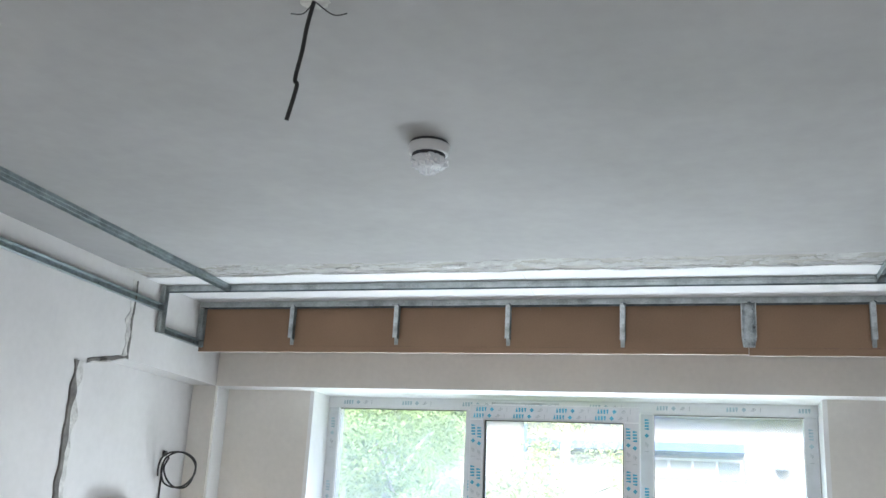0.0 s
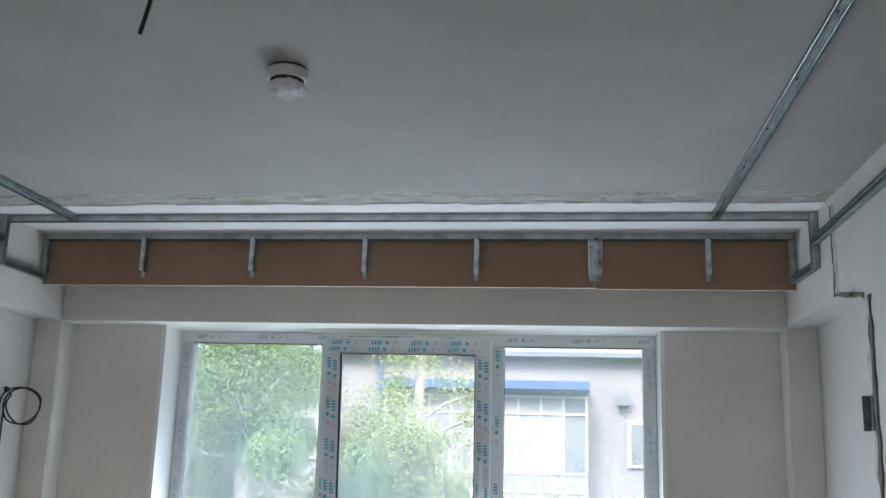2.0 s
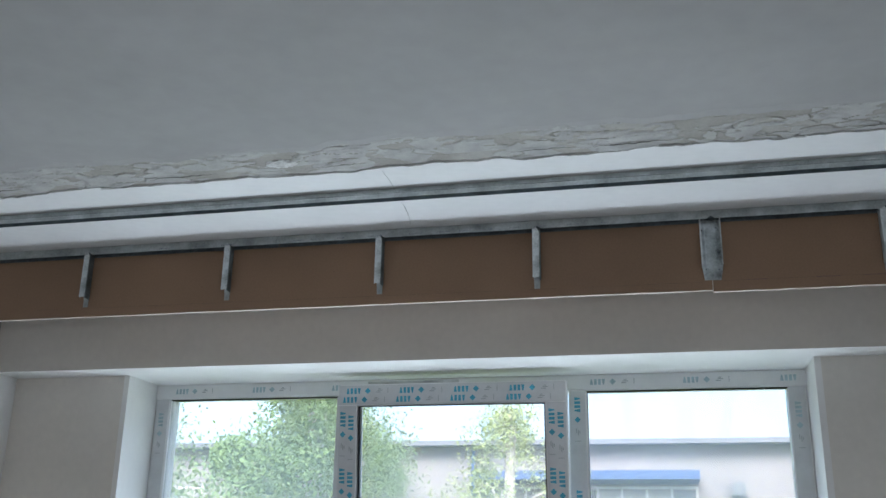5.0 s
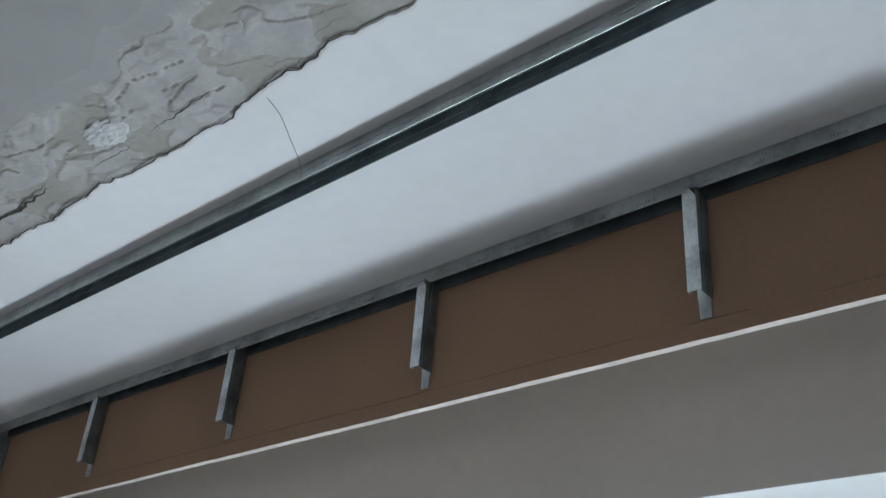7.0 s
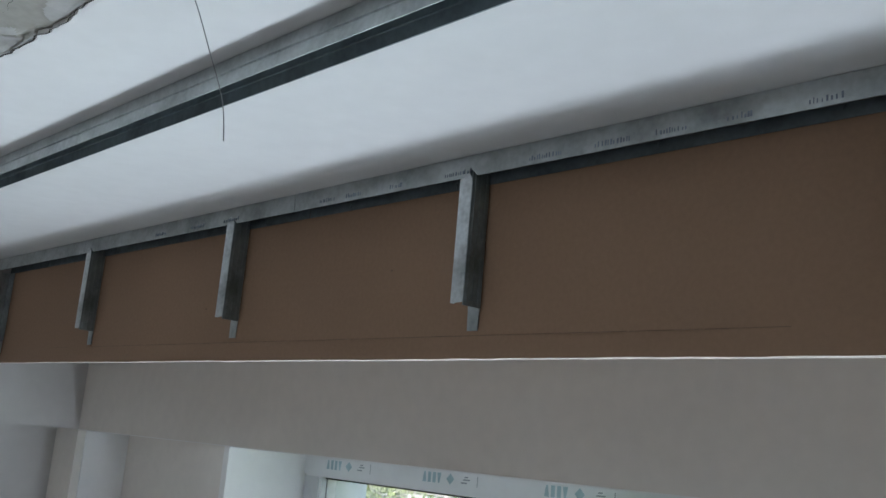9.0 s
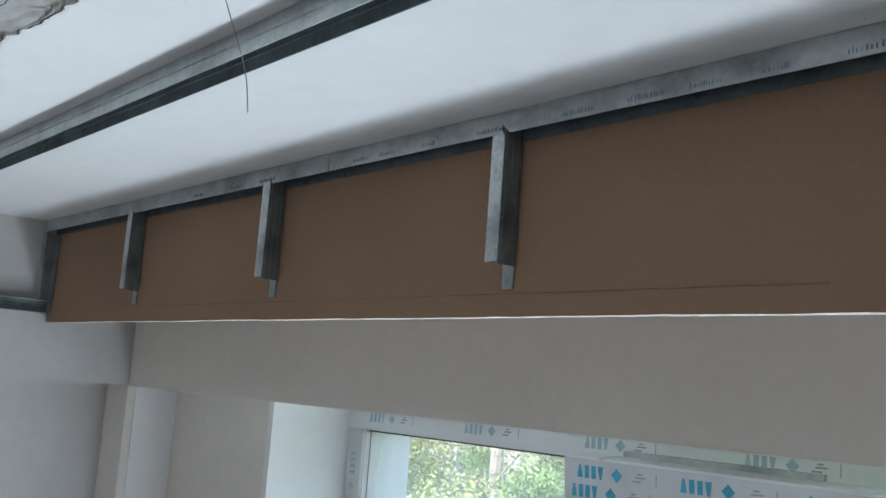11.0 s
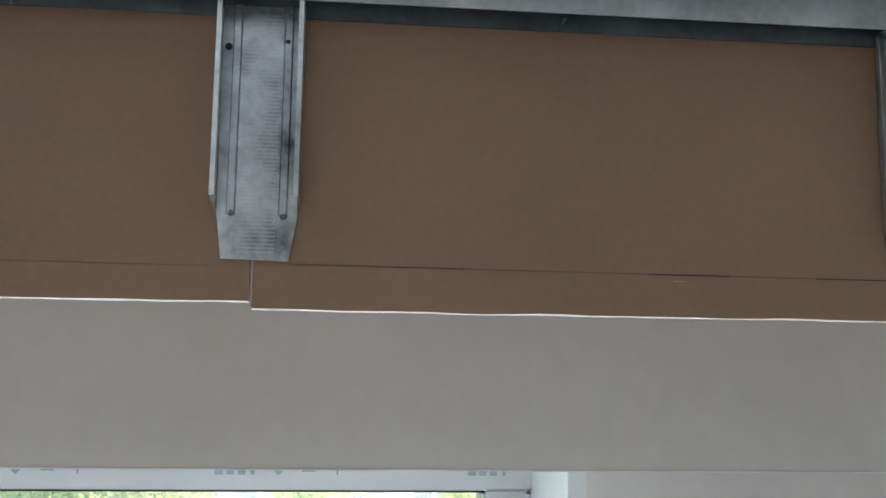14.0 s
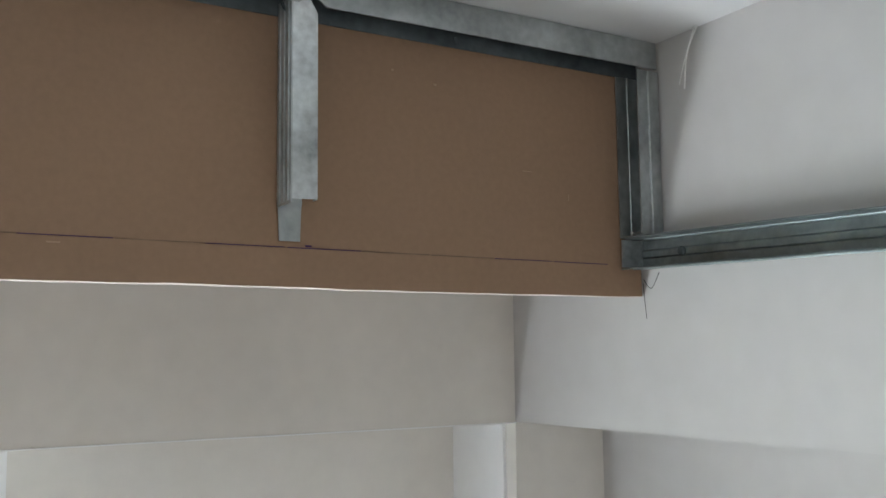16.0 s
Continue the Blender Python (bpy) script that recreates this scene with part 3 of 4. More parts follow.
def notched_track(x0, x1, notches, y_front, y_back):
    """The track over the boards: web on the ceiling, front flange slit with a V at every hanger."""
    t, h = 0.0012, 0.0255
    top = CEIL - 0.001
    bm = bmesh.new()
    add_box(bm, x0, x1, y_front + t, y_back, top - t, top)
    # back flange is darker steel, painting the shade under the track
    add_box(bm, x0, x1, y_back - t, y_back, top - h - 0.003, top - t, 1)
    cut = []
    for c, w in notches:
        cut.append((c - w, c, c + w))
    pts = [(x0, top - h)]
    for a, c, b in cut:
        pts += [(a, top - h), (c, top - h + 0.0095), (b, top - h)]
    pts.append((x1, top - h))
    for (xa, za), (xb, zb) in zip(pts, pts[1:]):
        v = [bm.verts.new(p) for p in ((xa, y_front, za), (xb, y_front, zb), (xb, y_front, top), (xa, y_front, top),
                                       (xa, y_front + t, za), (xb, y_front + t, zb), (xb, y_front + t, top), (xa, y_front + t, top))]
        for q in ((0, 1, 2, 3), (5, 4, 7, 6), (0, 4, 5, 1), (3, 2, 6, 7)):
            bm.faces.new([v[i] for i in q])
        if xa in (x0,) or xb in (x1,):
            bm.faces.new([v[i] for i in ((0, 3, 7, 4) if xa == x0 else (1, 5, 6, 2))])
    bmesh.ops.recalc_face_normals(bm, faces=bm.faces[:])
    return bm


def ink_stamps(x0, x1, parent, seed):
    """Worn stamped lettering on the flange: rows of tiny upright strokes."""
    r = random.Random(seed)
    bm = bmesh.new()
    x = x0 + 0.05
    while x < x1 - 0.08:
        for k in range(r.randint(6, 13)):
            h = r.uniform(0.003, 0.006)
            add_box(bm, x, x + r.uniform(0.0006, 0.0018), -0.0308, -0.0299, CEIL - 0.022, CEIL - 0.022 + h)
            x += r.uniform(0.0025, 0.005)
        x += r.uniform(0.02, 0.09)
    part("stamped_print", bm, PRINT, parent, "worn dark blue stamped print")["kind"] = "stuff"


top_notches = [(x + 0.006, 0.011) for x in HANGERS if x < 1.16]
tk = tagged(part("steel_track", notched_track(0.003, 1.158, top_notches, -0.030, -0.001), (STEEL, STEEL_DULL_SHADE)), "galvanised steel track fixed to the ceiling over the boards", "metal profile", "bulkhead steel tracks")
ink_stamps(0.7, 1.15, tk, 5)
top_notches = [(x + 0.006, 0.011) for x in HANGERS if x > 1.16] + [(WIDE + 0.004, 0.012)]
top_notches.sort()
tk = tagged(part("steel_track", notched_track(1.1605, W - 0.003, top_notches, -0.0302, -0.001), (STEEL, STEEL_DULL_SHADE)), "galvanised steel track fixed to the ceiling over the boards", "metal profile", "bulkhead steel tracks")
ink_stamps(1.17, 2.3, tk, 8)
tip_rng = random.Random(31)
for k in range(15):
    x = 0.3 + 0.2 * k + tip_rng.uniform(-0.06, 0.06)
    tip = disc_stack([(0.0016, 0), (0.0012, -0.004), (0.0003, -0.007)], 7)
    tip.transform(Matrix.Translation((x, -0.006 - 0.012 * tip_rng.random(), CEIL - 0.024)) @ pose(0, 0, 0, tip_rng.uniform(-40, 40), tip_rng.uniform(-25, 25)))
    part("screw_tip", tip, STEEL_DULL_SHADE, tk, "tip of a screw")


def hanger(side=1):
    """A short channel standing on end: one flange to the board, one to the room, the ribbed web on one side; a tongue runs on below."""
    t, w, d = 0.0012, 0.021, 0.028
    z0, z1, zt = 2.4775, CEIL - 0.018, 2.4495
    root = thing("steel_stud", "short galvanised steel stud on the board, cut to a tongue", "metal profile", (0, 0, 0), "studs along the boards")

    def plate(outline, y0, y1):
        bm = bmesh.new()
        lo = [bm.verts.new((x, y0, z)) for x, z in outline]
        hi = [bm.verts.new((x, y1, z)) for x, z in outline]
        bm.faces.new(lo)
        bm.faces.new(hi[::-1])
        k = len(outline)
        for i in range(k):
            bm.faces.new((lo[i], hi[i], hi[(i + 1) % k], lo[(i + 1) % k]))
        bmesh.ops.recalc_face_normals(bm, faces=bm.faces[:])
        return bm

    e = w / 2 - t
    xa, xb = (-w / 2, e) if side > 0 else (-e, w / 2)
    front = [(xa, z0), (xb, z0 + 0.0006), (xb, z1 - 0.012), (xb - 0.008, z1 + 0.002), (xa, z1 - 0.001)]
    # front flange is a lighter steel copy, its lit look put into colour
    part("front_flange", plate(front, -d - 0.002, -d - 0.002 + t), STEEL_LIT, root, "smudged flange with its lit look put into the colour")
    part("lip", box(*((xa, xa + t) if side > 0 else (xb - t, xb)), -d - 0.002 + t, -d + 0.004, z0, z1 - 0.014), STEEL, root)
    bm = bmesh.new()
    add_box(bm, *sorted((side * (w / 2 - t), side * w / 2)), -d - 0.002, -0.002, z0 - 0.003, z1)
    for k in (-0.45, 0.0, 0.45):
        add_box(bm, *sorted((side * w / 2, side * (w / 2 + 0.0012))), -0.017 + k * 0.02, -0.0135 + k * 0.02, z0 - 0.001, z1)
    # web shade is painted: darker steel facing right, lighter facing left
    part("web", bm, STEEL_MID if side > 0 else STEEL, root, "ribbed web toned for how light falls on it")
    part("tongue", plate([(-w / 2, z0 + 0.002), (-w / 2 + 0.0008, z0 - 0.004), (-w / 2 + 0.0018, zt), (w / 2 - 0.0025, zt), (w / 2 - 0.0018, z0 - 0.004), (w / 2 - t, z0 + 0.002)], -0.002, -0.0008), STEEL, root)
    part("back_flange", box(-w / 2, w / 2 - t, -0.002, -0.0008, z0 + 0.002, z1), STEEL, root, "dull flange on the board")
    return root


first = hanger()
first.location.x = HANGERS[0]
for k, x in enumerate(HANGERS[1:4]):
    copy_thing(first, pose(x, 0, (0.002, -0.001, -0.006)[k], 0, 0, (0.8, -1.0, 0.6)[k]))
last = hanger(-1)
last.matrix_world = pose(HANGERS[4], 0, -0.003, 0, 0, -0.7)

wide = thing("steel_stud", "wide ribbed galvanised steel stud over the board joint", "metal profile", (WIDE, 0, 0), "studs along the boards")
t = 0.0012
bm = bmesh.new()
ribs = [(-0.0285, -0.001), (-0.021, -0.001), (-0.020, -0.003), (-0.016, -0.003), (-0.015, -0.001), (0.015, -0.001), (0.016, -0.003), (0.020, -0.003), (0.021, -0.001), (0.0285, -0.001)]
for (xa, ya), (xb, yb) in zip(ribs, ribs[1:]):
    v = [bm.verts.new(p) for p in ((xa, ya - t, 2.477), (xb, yb - t, 2.477), (xb, yb - t, 2.628), (xa, ya - t, 2.628))]
    bm.faces.new(v)
taper = [(-0.0275, 2.477), (-0.0235, 2.4455), (0.0225, 2.4445), (0.0275, 2.477)]
bm.faces.new([bm.verts.new((x, -0.001 - t, z)) for x, z in taper])
bmesh.ops.remove_doubles(bm, verts=bm.verts[:], dist=0.0012)
bmesh.ops.recalc_face_normals(bm, faces=bm.faces[:])
ob = part("ribbed_web", bm, STEEL_STREAKED, wide)
mod = ob.modifiers.new("thickness", "SOLIDIFY")
mod.thickness, mod.offset = 0.0009, 0
bm = bmesh.new()
for k in range(62):
    z = 2.450 + 0.0028 * k
    add_box(bm, -0.013, 0.013, -0.0027, -0.0021, z, z + 0.0012)
part("knurling", bm, STEEL, wide, "fine knurled lines")["kind"] = "stuff"
for s in (-1, 1):
    bm = bmesh.new()
    add_box(bm, *sorted((s * 0.0285, s * 0.0295)), -0.029, -0.002, 2.485, 2.625)
    add_box(bm, *sorted((s * 0.0262, s * 0.0285)), -0.029, -0.028, 2.485, 2.625)
    w4 = [bm.verts.new(p) for p in ((s * 0.029, -0.029, 2.485), (s * 0.029, -0.002, 2.485), (s * 0.0275, -0.002, 2.473))]
    bm.faces.new(w4)
    # side flanges take the lighter steel copy, brightness put into the colour
    part("side_flange", bm, STEEL_LIT, wide)
for x, z in ((-0.024, 2.597), (0.0175, 2.602), (-0.0175, 2.478), (0.0185, 2.476)):
    d = disc_stack([(0.0026, 0), (0.0026, 0.0015), (0.0015, 0.0022)], 10)
    d.transform(axes((x, -0.0025, z), (1, 0, 0), (0, 0, 1), (0, -1, 0)))
    part("screw", d, SCREW if z > 2.55 else STEEL_DULL_SHADE, wide, "screw head")

# corner tracks at both ends of the boards, and the frame of the future box on the side walls
BOX_Y = -0.347
for s, x in ((1, 0.0), (-1, W)):
    inward = (s, 0, 0)
    g = "wall tracks"
    # upright in the corner between board and wall, standing on the low track
    steel_track("steel_track", axes((x + s * 0.002, -0.0165, 2.4665), (0, -s, 0) if s > 0 else (0, 1, 0), inward, (0, 0, 1)), 0.154, "upright galvanised steel track in the corner of board and wall", g)
    # low track running out along the wall, with two tabs bent up under the upright
    fall = 0.032 if s < 0 else 0.0
    run = Vector((0, -1, -fall)).normalized()
    low = steel_track("steel_track", axes((x + s * 0.002, -0.0025, 2.4515), Vector(inward).cross(run), inward, run), -0.0025 - BOX_Y, "low horizontal galvanised steel track screwed along the wall", g, dull=True, screws=(0.054,))
    # end plate and tabs use the same lit copy of the steel
    part("end_plate", box(-0.0128, 0.0128, 0.0014, 0.0268, 0, 0.0012), STEEL_LIT, low, "bent end plate")
    for k in (0.012, 0.021):
        tab = box(-0.0006, 0.0006, 0.020, 0.0265, k, k + 0.004)
        tab.transform(Matrix.Translation((0.018, 0, 0)))
        part("tab", tab, STEEL_LIT, low, "small bent tab")
    # upright at the front of the box
    foot = 2.4365 + fall * BOX_Y
    steel_track("steel_track", axes((x + s * 0.002, BOX_Y - 0.0155, foot), (0, -s, 0) if s > 0 else (0, 1, 0), inward, (0, 0, 1)), 2.648 - foot, "upright galvanised steel track at the front of the box frame", g)
    # long track along the wall
    zz = 2.545 if s > 0 else 2.532
    long = steel_track("steel_track", axes((x + s * 0.002, BOX_Y - 0.031, zz), (0, 0, s), inward, (0, -1, 0)), 4.2, "long galvanised steel track screwed along the wall below the ceiling", g, dull=True, screws=(0.45, 1.1, 1.8))
# front track on the ceiling, opening down; its inner flange is shaded by colour
steel_track("steel_track", axes((0.003, BOX_Y, CEIL - 0.001), (0, 1, 0), (0, 0, -1), (1, 0, 0)), W - 0.006, "long galvanised steel track across the ceiling", "ceiling tracks", shaded=STEEL_DULL_SHADE)
# tracks along the ceiling into the room
for x in (0.322, 2.952):
    ob = steel_track("steel_track", axes((x, BOX_Y - 0.0155, CEIL - 0.001), (1, 0, 0), (0, 0, -1), (0, -1, 0)), 4.4, "long galvanised steel track running over the ceiling into the room", "ceiling tracks", dull=True)
    for k in range(12):
        d = disc_stack([(0.0055, 0), (0.0055, 0.003), (0.003, 0.004)], 8)
        d.transform(axes((0, 0.0032, 0.22 + 0.37 * k), (1, 0, 0), (0, 0, 1), (0, 1, 0)))
        part("screw", d, SCREW, ob, "dark screw head")

# ---- seams where the two buildings' parts meet on the walls ----


def seam(name, x, s):
    """A dirty filled joint: down the upper wall, under the ledge, and down the lower wall."""
    root = thing(name, "dirty ragged filled joint running down the wall", "wall joint", kind="structure")
    near = NEAR + (0.05 if s > 0 else 0)

    def ribbon(n, along, w0, mat_, lift, seed):
        bm = bmesh.new()
        prev = None
        for i in range(n + 1):
            u = i / n
            p, side, out = along(u)
            a = w0 * max(0.08, 0.75 + 1.3 * noise.noise(Vector((u * n * 0.11, seed, 1))))
            b = w0 * max(0.08, 0.75 + 1.3 * noise.noise(Vector((u * n * 0.11, seed + 4, 2))))
            c = p + out * (lift + 0.002 * noise.noise(Vector((u * 25, seed, 6))))
            row = (bm.verts.new(p - side * (a + 0.004)), bm.verts.new(c - side * a), bm.verts.new(c + side * b), bm.verts.new(p + side * (b + 0.004)))
            if prev:
                for k in range(3):
                    bm.faces.new((prev[k], row[k], row[k + 1], prev[k + 1]))
            prev = row
        bmesh.ops.recalc_face_normals(bm, faces=bm.faces[:])
        return part("filler", bm, mat_, root)

    Y, O = Vector((0, 1, 0)), Vector((s, 0, 0))
    wob = lambda u, k: 0.012 * noise.noise(Vector((u * 3, k, x)))
    up = lambda u: (Vector((x, JOINT - 0.01 + wob(u, 3), CEIL - 0.03 - (CEIL - 0.03 - LEDGE) * u)), Y, O)
    edge_dir = Vector((0, near - JOINT, CUT - LEDGE))
    under = lambda u: (Vector((x - s * 0.055, JOINT, LEDGE)) + edge_dir * u, Vector((s, 0, 0)), Vector((0, -edge_dir.z, edge_dir.y)).normalized())
    along = lambda u: (Vector((x, JOINT, LEDGE + 0.01)) + edge_dir * u, Vector((0, 0, 1)), O)
    low = lambda u: (Vector((x, near - 0.042 + wob(u * 3, 7), CUT - 2.2 * u)), Y, O)
    ribbon(60, up, 0.022, SEAM, 0.003, 1)
    ribbon(40, under, 0.055, SEAM, 0.003, 2)
    ribbon(40, along, 0.006, SEAM_DARK, 0.004, 5)
    ribbon(240, low, 0.026, SEAM, 0.004, 3)
    ribbon(240, lambda u: (low(u)[0] + Y * -0.02, Y, O), 0.016, SEAM_DARK, 0.006, 9)
    ribbon(60, lambda u: (up(u)[0] + Y * 0.012, Y, O), 0.006, SEAM_DARK, 0.005, 8)
    return root


seam("trim_west", 0.0, 1)
seam("trim_east", W, -1)
clip_ob = thing("steel_bracket", "small dark steel bracket set in the wall joint", "bracket", (W, NEAR + 0.012, 1.86))
part("plate", box(-0.008, -0.002, -0.05, -0.012, -0.055, 0.055, 0.001), STEEL_DULL_SHADE, clip_ob)
part("lip", box(-0.028, -0.008, -0.016, -0.012, -0.055, 0.055), STEEL_DULL_SHADE, clip_ob)

# ---- small things ----
det = thing("smoke_detector", "white smoke detector wrapped in a clear plastic bag", "smoke detector", (1.660, -1.812, CEIL))
# black disc paints the shade between detector and ceiling
part("painted_shadow", disc_stack([(0.049, 0), (0.049, -0.008)]), GASKET, det, "black disc painting the shade at the ceiling")
part("base", disc_stack([(0.053, -0.008), (0.054, -0.012), (0.050, -0.031), (0.046, -0.034)]), DETECTOR, det)
part("gap_ring", disc_stack([(0.044, -0.034), (0.043, -0.043)]), GASKET, det, "dark gap ring")
part("body", disc_stack([(0.042, -0.043), (0.042, -0.049), (0.037, -0.060), (0.024, -0.067), (0.010, -0.068)]), DETECTOR, det)
bm = bmesh.new()
rings = []
for j in range(10):
    z = -0.044 - 0.042 * (j / 9)
    ring = []
    for k in range(48):
        a = k * math.tau / 48
        q = Vector((math.cos(a), math.sin(a), 0))
        fold = abs(noise.noise(q * 4 + Vector((0, 0, j * 0.7)))) - 0.25
        r = 0.045 * (1 - (j / 9) ** 2.2 * 0.8) + 0.014 * fold * (j > 0)
        if 0.2 < a < 0.9 and j < 5:
            r += 0.010 * math.sin((a - 0.2) / 0.7 * math.pi)
        ring.append(bm.verts.new((r * q.x, r * q.y, z + 0.008 * noise.noise(q * 5 + Vector((0, 0, j + 9))))))
    rings.append(ring)
for a, b in zip(rings, rings[1:]):
    for k in range(48):
        bm.faces.new((a[k], b[k], b[(k + 1) % 48], a[(k + 1) % 48]))
bm.faces.new(rings[-1][::-1])
bag_mat = bpy.data.materials.new("crinkled_clear_film")
bag_mat.use_nodes = True
n_, l_ = bag_mat.node_tree.nodes, bag_mat.node_tree.links
mx, tr = n_.new("ShaderNodeMixShader"), n_.new("ShaderNodeBsdfTransparent")
mx.inputs[0].default_value = 0.5
n_["Principled BSDF"].inputs["Base Color"].default_value = (0.85, 0.87, 0.9, 1)
n_["Principled BSDF"].inputs["Roughness"].default_value = 0.12
l_.new(tr.outputs[0], mx.inputs[1])
l_.new(n_["Principled BSDF"].outputs[0], mx.inputs[2])
l_.new(mx.outputs[0], n_["Material Output"].inputs[0])
part("plastic_bag", bm, bag_mat, det, "crinkled clear plastic bag")

lead = thing("ceiling_cable", "black electric cable hanging from a hole in the ceiling", "cable", (1.640, -2.535, CEIL))
part("cable", tube([(0, 0, 0.003), (-0.012, 0.004, -0.05), (-0.019, 0.008, -0.10), (-0.03, 0.012, -0.155), (-0.026, 0.014, -0.17), (-0.043, 0.02, -0.235)], 0.0042), CABLE, lead)
bm = bmesh.new()
vs = []
for k in range(20):
    a = k * math.tau / 20
    r = 0.03 * (1 + 0.5 * noise.noise(Vector((math.cos(a) * 2, math.sin(a) * 2, 4))))
    vs.append(bm.verts.new((r * math.cos(a), r * math.sin(a), -0.0015)))
bm.faces.new(vs[::-1])
part("hole_rim", bm, SEAM, lead, "ragged dirty hole edge")
for k, (dx, dy) in enumerate(((-0.06, 0.02), (0.05, 0.035))):
    part("wire_end", tube([(0, 0, 0), (dx * 0.5, dy, -0.012), (dx, dy * 1.3, -0.006)], 0.0014, 6), CABLE, lead)

coil = thing("cable_coil", "black cable coiled in a loop on the wall", "cable", (-STEP + 0.006, 0.02, 1.867))
pts = []
for k in range(27):
    a = k * math.tau / 12 + 2.5
    pts.append((0.098 + (0.088 + 0.005 * math.sin(k * 1.7)) * math.cos(a), 0.01 * math.sin(k * 0.7) - 0.002 * k, (0.083 + 0.004 * math.cos(k)) * math.sin(a)))
pts = [(0.0, 0, -0.5), (0.0, 0, -0.15), (0.002, 0, 0.03)] + pts
part("cable", tube(pts, 0.0042, 8, 5), CABLE, coil)
part("wall_clip", box(-0.004, 0.01, -0.012, 0.012, 0.06, 0.085, 0.002), CABLE, coil)

card = thing("cardboard_box", "tall plain brown cardboard box standing in the wall recess", "box", (-0.121, -0.40, 0))
part("body", box(0.0, 0.118, 0, 0.2, 0, 1.695, 0.003), CARD, card)
part("flap", box(0.002, 0.116, 0.001, 0.199, 1.6955, 1.70), CARD, card)
part("tape", box(0.04, 0.08, -0.0012, -0.0002, 0.2, 1.69), FILM, card, "clear packing tape")

hair = thing("hanging_thread", "thin white thread hanging from the ceiling corner", "thread", (W - 0.004, -0.085, CEIL))
part("strand", tube([(0, 0, 0), (-0.002, 0.012, -0.022), (-0.003, 0.016, -0.055)], 0.0007, 5), WIRE, hair)
part("strand", tube([(0, 0.004, 0), (-0.002, 0.016, -0.03), (-0.003, 0.022, -0.05)], 0.0006, 5), WIRE, hair)

thread = thing("hanging_thread", "thin grey thread hanging from the ceiling crack", "thread", (1.640, -0.493, CEIL))
part("strand", tube([(0.006, 0.002, 0.002), (0.03, 0.012, -0.032), (0.054, 0.018, -0.078), (0.077, 0.021, -0.12), (0.086, 0.021, -0.15)], 0.0004, 5), THREAD, thread)

lump = thing("plaster_lump", "rough white lump of foam and plaster in the ceiling joint", "plaster")
bm = bmesh.new()
bmesh.ops.create_icosphere(bm, subdivisions=4, radius=1)
for v in bm.verts:
    n = 1 + 0.16 * noise.noise(v.co * 4) + 0.16 * noise.noise(v.co * 14)
    v.co = Vector((v.co.x * 0.044 * n, v.co.y * 0.025 * n, v.co.z * 0.009 * n))
bm.transform(Matrix.Translation((1.397, -0.572, CEIL + 0.006)))
part("lump", bm, GYPSUM_WHITE, lump)

# ---- outside ----
GZ = -6.5
tagged(part("ground", box(-400, 400, OUT + 0.5, 800, GZ - 0.5, GZ), GRASS), "grass ground between the houses", "ground", kind="structure")

house = thing("apartment_building", "pale panel apartment building with glazed balconies", "building", (0, 26, 0))
part("wall", box(-34, 38, 0, 10, GZ, 5.02), PANELWALL, house)
part("roof", box(-34.4, 38.4, -0.45, 10.4, 5.02, 5.16), ROOF_EDGE, house, "dark roof edge")
bm = bmesh.new()
for k in range(18):
    add_box(bm, -33 + 4 * k, -32.96 + 4 * k, -0.012, 0, GZ, 5.0)
for k in range(5):
    add_box(bm, -34, 38, -0.012, 0, 4.12 - 2.75 * k, 4.16 - 2.75 * k)
part("panel_joints", bm, ROOFING, house, "mortar joints of the wall panels")["kind"] = "stuff"
part("drainpipe", box(-3.38, -3.28, -0.16, -0.04, GZ, 5.1), AWNING, house, "dark drainpipe")


def far_window(x, z, w, h, white=0.12):
    """A window with its frame proud of the wall and panes set back into it."""
    f = part("window", box(x, x + w, -0.10, 0.02, z, z + h), FAR_FRAME, house)
    k = 2 if w < 1.6 else 3
    for i in range(k):
        a = x + white + (w - white) * i / k
        part("pane", box(a, a + (w - white) / k - white, -0.13, -0.09, z + white, z + h - white), FAR_GLASS, f)


for fl in range(4):
    z = 1.75 - 2.75 * fl
    for x in (-31, -27, -22.5, -18.5, -9.4, -6.0, 4.3, 7.2, 18.8, 22.6, 27, 31):
        far_window(x, z, 1.4, 1.4)

def balcony(x, z, w):
    """A glazed balcony: solid parapet, white frames, panes set between them, curtains behind the glass."""
    bal = part("balcony", box(x, x + w, -1.1, 0, z - 1.1, z), PANELWALL, house)
    n = 9
    bmf = bmesh.new()
    for i in range(n + 1):
        a = x + (w - 0.07) * i / n
        add_box(bmf, a, a + 0.07, -1.12, -1.04, z, z + 2.25)
    for dz in (0.0, 1.72, 2.22):
        add_box(bmf, x, x + w, -1.13, -1.05, z + dz, z + dz + 0.07)
    part("balcony_frame", bmf, FAR_FRAME, bal, "white balcony frames")
    for i in range(n):
        a = x + (w - 0.07) * i / n + 0.07
        part("pane", box(a, a + (w - 0.07) / n - 0.07, -1.09, -1.07, z + 0.07, z + 2.18), FAR_CURTAIN if i % 4 else FAR_GLASS, bal)


for fl in range(4):
    for x in (-3.0, -15.6, 9.4):
        balcony(x, 1.48 - 2.75 * fl, 6.1)
aw = part("awning", box(-3.05, 3.15, -1.7, 0, 3.92, 4.16), AWNING, house, "dark blue sheet awning")
part("air_conditioner", box(4.02, 4.4, -0.35, 0, 3.56, 3.95, 0.03), FAR_GLASS, house, "grey air conditioner unit")


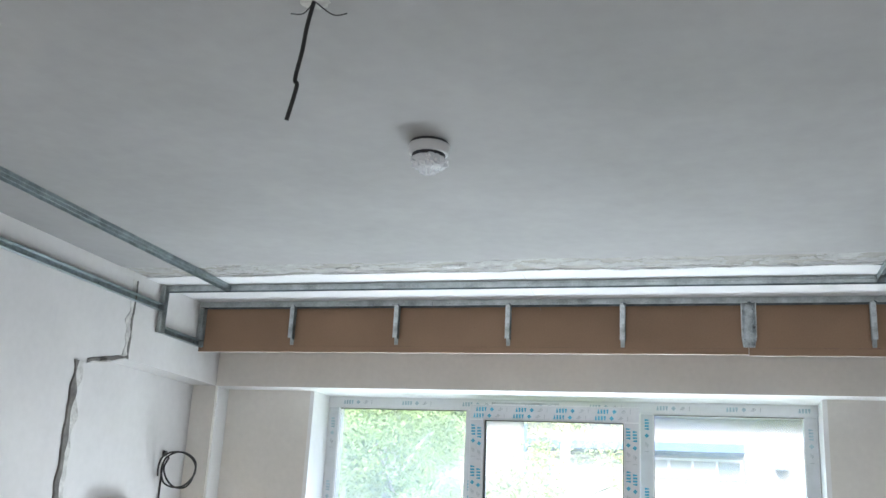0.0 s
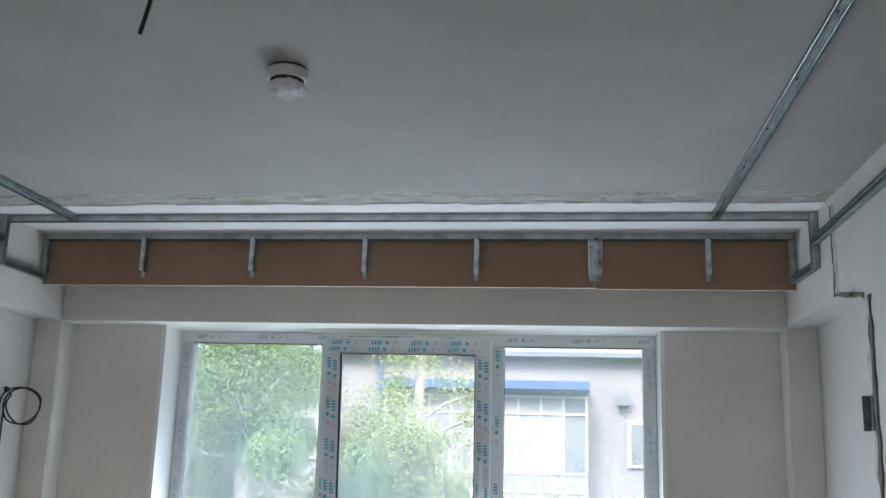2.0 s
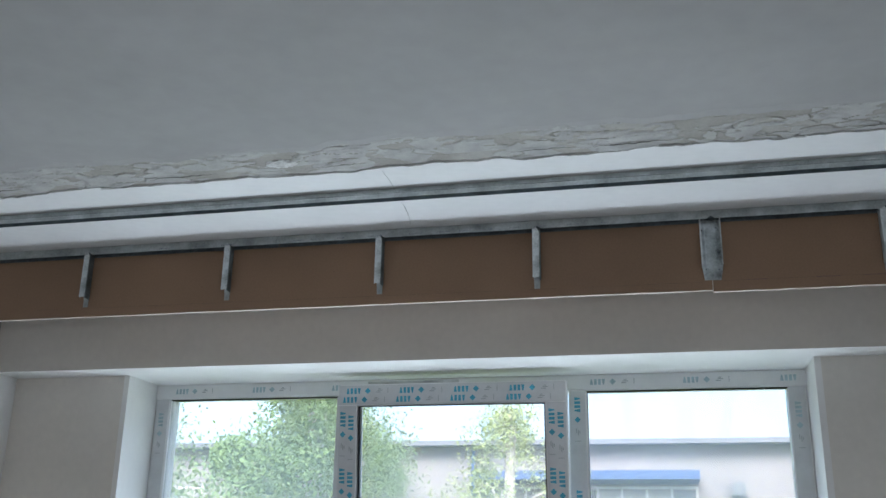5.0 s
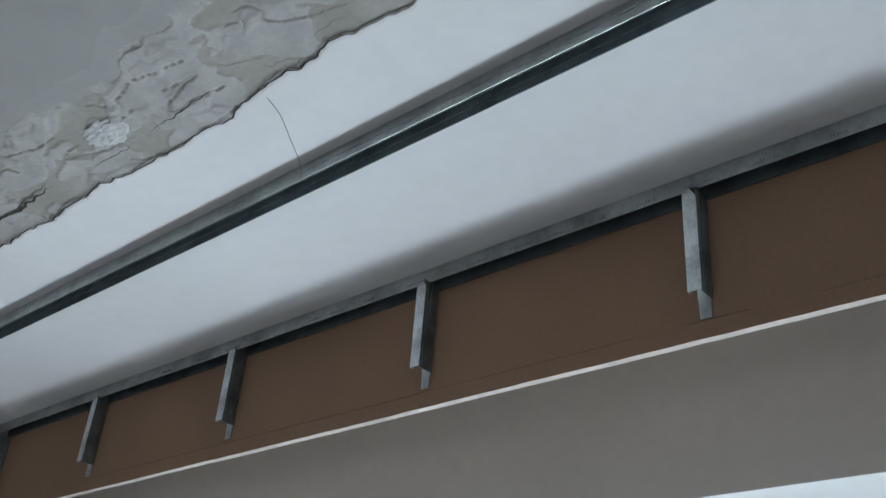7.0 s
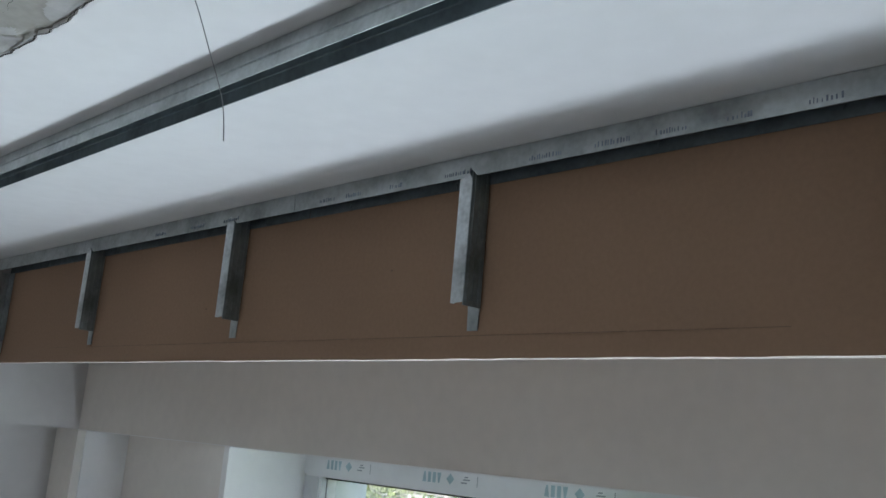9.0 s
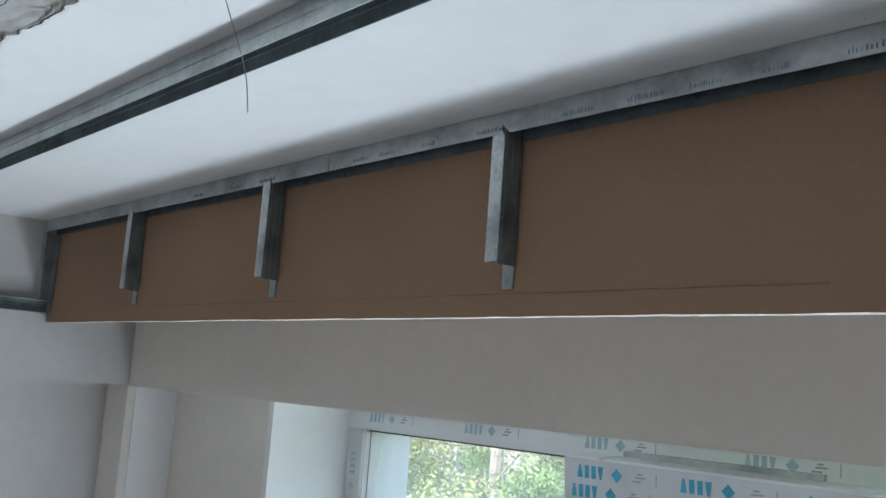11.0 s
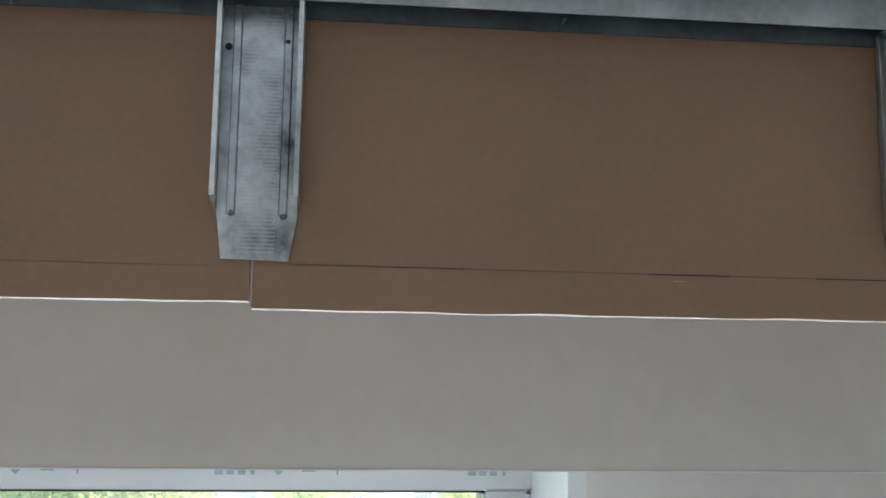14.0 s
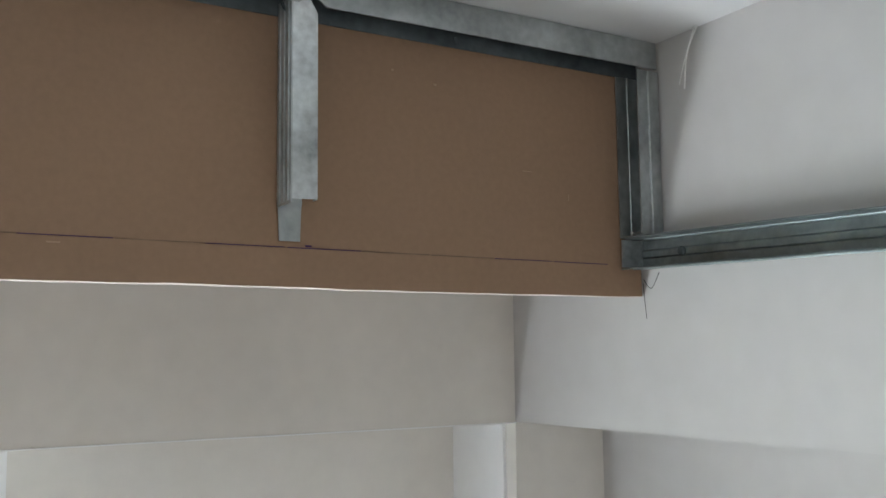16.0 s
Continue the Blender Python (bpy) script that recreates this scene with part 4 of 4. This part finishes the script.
def tree(name, at, height, crown_r, crown_z, n, leaf, label, seed, lean=0.0, trunk_r=0.14):
    """A trunk with limbs and a loose crown of many small leaves in clumps."""
    r = random.Random(seed)
    root = thing(name, label, "tree", at)
    top = Vector((lean, 0, height))
    part("trunk", tube([(0, 0, 0), (lean * 0.2, 0, height * 0.3), (lean * 0.5, 0.1, height * 0.6), tuple(top * 0.97)], trunk_r, 8, 4), BARK, root)
    clumps = []
    for k in range(54):
        z = crown_z + (height - crown_z) * r.random()
        f = math.sin(math.pi * min(1, max(0.12, (z - crown_z) / (height - crown_z) * 0.85 + 0.15)))
        a = r.uniform(0, math.tau)
        d = crown_r * f * math.sqrt(r.random())
        c = Vector((lean * z / height + d * math.cos(a), d * math.sin(a), z))
        clumps.append((c, r.uniform(0.35, 1.0) * crown_r * 0.34))
        if k < 14:
            s = Vector((lean * 0.5, 0, max(crown_z * 0.8, z - d * 0.7)))
            part("limb", tube([tuple(s), tuple((s + c) / 2 + Vector((0, 0, 0.12))), tuple(c)], 0.03, 5, 3), BARK, root)
    verts, faces = [], []
    for k in range(int(n * 4.8)):
        c, cr = clumps[r.randrange(len(clumps))]
        d = Vector((r.gauss(0, 1), r.gauss(0, 1), r.gauss(0, 0.8)))
        p = c + d.normalized() * cr * (r.random() ** 0.5) * (1.3 if r.random() < 0.2 else 1.0)
        s = r.uniform(0.02, 0.04)
        u = Vector((r.uniform(-1, 1), r.uniform(-1, 1), r.uniform(-1, 1))).normalized()
        w = u.orthogonal().normalized()
        i = len(verts)
        verts += [tuple(p - u * s), tuple(p + w * s * 0.5), tuple(p + u * s), tuple(p - w * s * 0.5)]
        faces.append((i, i + 1, i + 2, i + 3))
    me = bpy.data.meshes.new("crown")
    me.from_pydata(verts, [], faces)
    me.materials.append(leaf)
    crown = new("crown", me)
    crown.parent = root
    crown["kind"] = "stuff"
    return root


tree("birch_tree", (-2.1, 10.0, GZ), 11.9, 2.5, 1.5, 30000, LEAF, "tall leafy green birch tree outside the window", 21, -0.4)
tree("birch_tree", (-0.4, 12.5, GZ), 10.6, 1.4, 6.4, 2300, LEAF_PALE, "yellow-green birch tree with a pale forked trunk", 22, 0.35, 0.085)
tree("maple_tree", (-0.1, 11.0, GZ), 8.6, 2.2, 2.5, 17000, LEAF_PALE, "low rounded yellow-green tree outside the window", 26, 0.0, 0.09)
tree("maple_tree", (-6.3, 10.5, GZ), 11.6, 2.9, 2.0, 24000, LEAF, "broad dark green tree outside the window", 23)
tree("maple_tree", (-10.5, 9.0, GZ), 11.8, 3.2, 2.0, 22000, LEAF_PALE, "broad yellow-green tree outside the window", 24)
tree("maple_tree", (-15.5, 9.5, GZ), 12.0, 3.4, 2.0, 20000, LEAF, "broad green tree beyond the yard", 27)
tree("maple_tree", (-13.2, 14.5, GZ), 12.4, 3.2, 2.0, 16000, LEAF, "dense green tree across the yard", 35)
tree("maple_tree", (-4.2, 17.0, GZ), 11.0, 3.0, 2.0, 16000, LEAF, "green tree standing close to the building", 28)
tree("maple_tree", (4.6, 16.0, GZ), 7.4, 1.6, 2.5, 9000, LEAF_PALE, "low yellow-green tree near the building", 25)
tree("maple_tree", (-3.4, 12.6, GZ), 10.3, 2.5, 1.5, 20000, LEAF_PALE, "leafy yellow-green tree behind the birch", 29)
tree("maple_tree", (-1.3, 13.5, GZ), 8.9, 2.3, 2.0, 17000, LEAF_PALE, "yellow-green tree filling the yard behind the birch", 33, 0.2, 0.09)
tree("maple_tree", (2.2, 12.8, GZ), 7.3, 2.0, 2.0, 15000, LEAF_PALE, "low yellow-green tree below the window", 30, 0.0, 0.09)
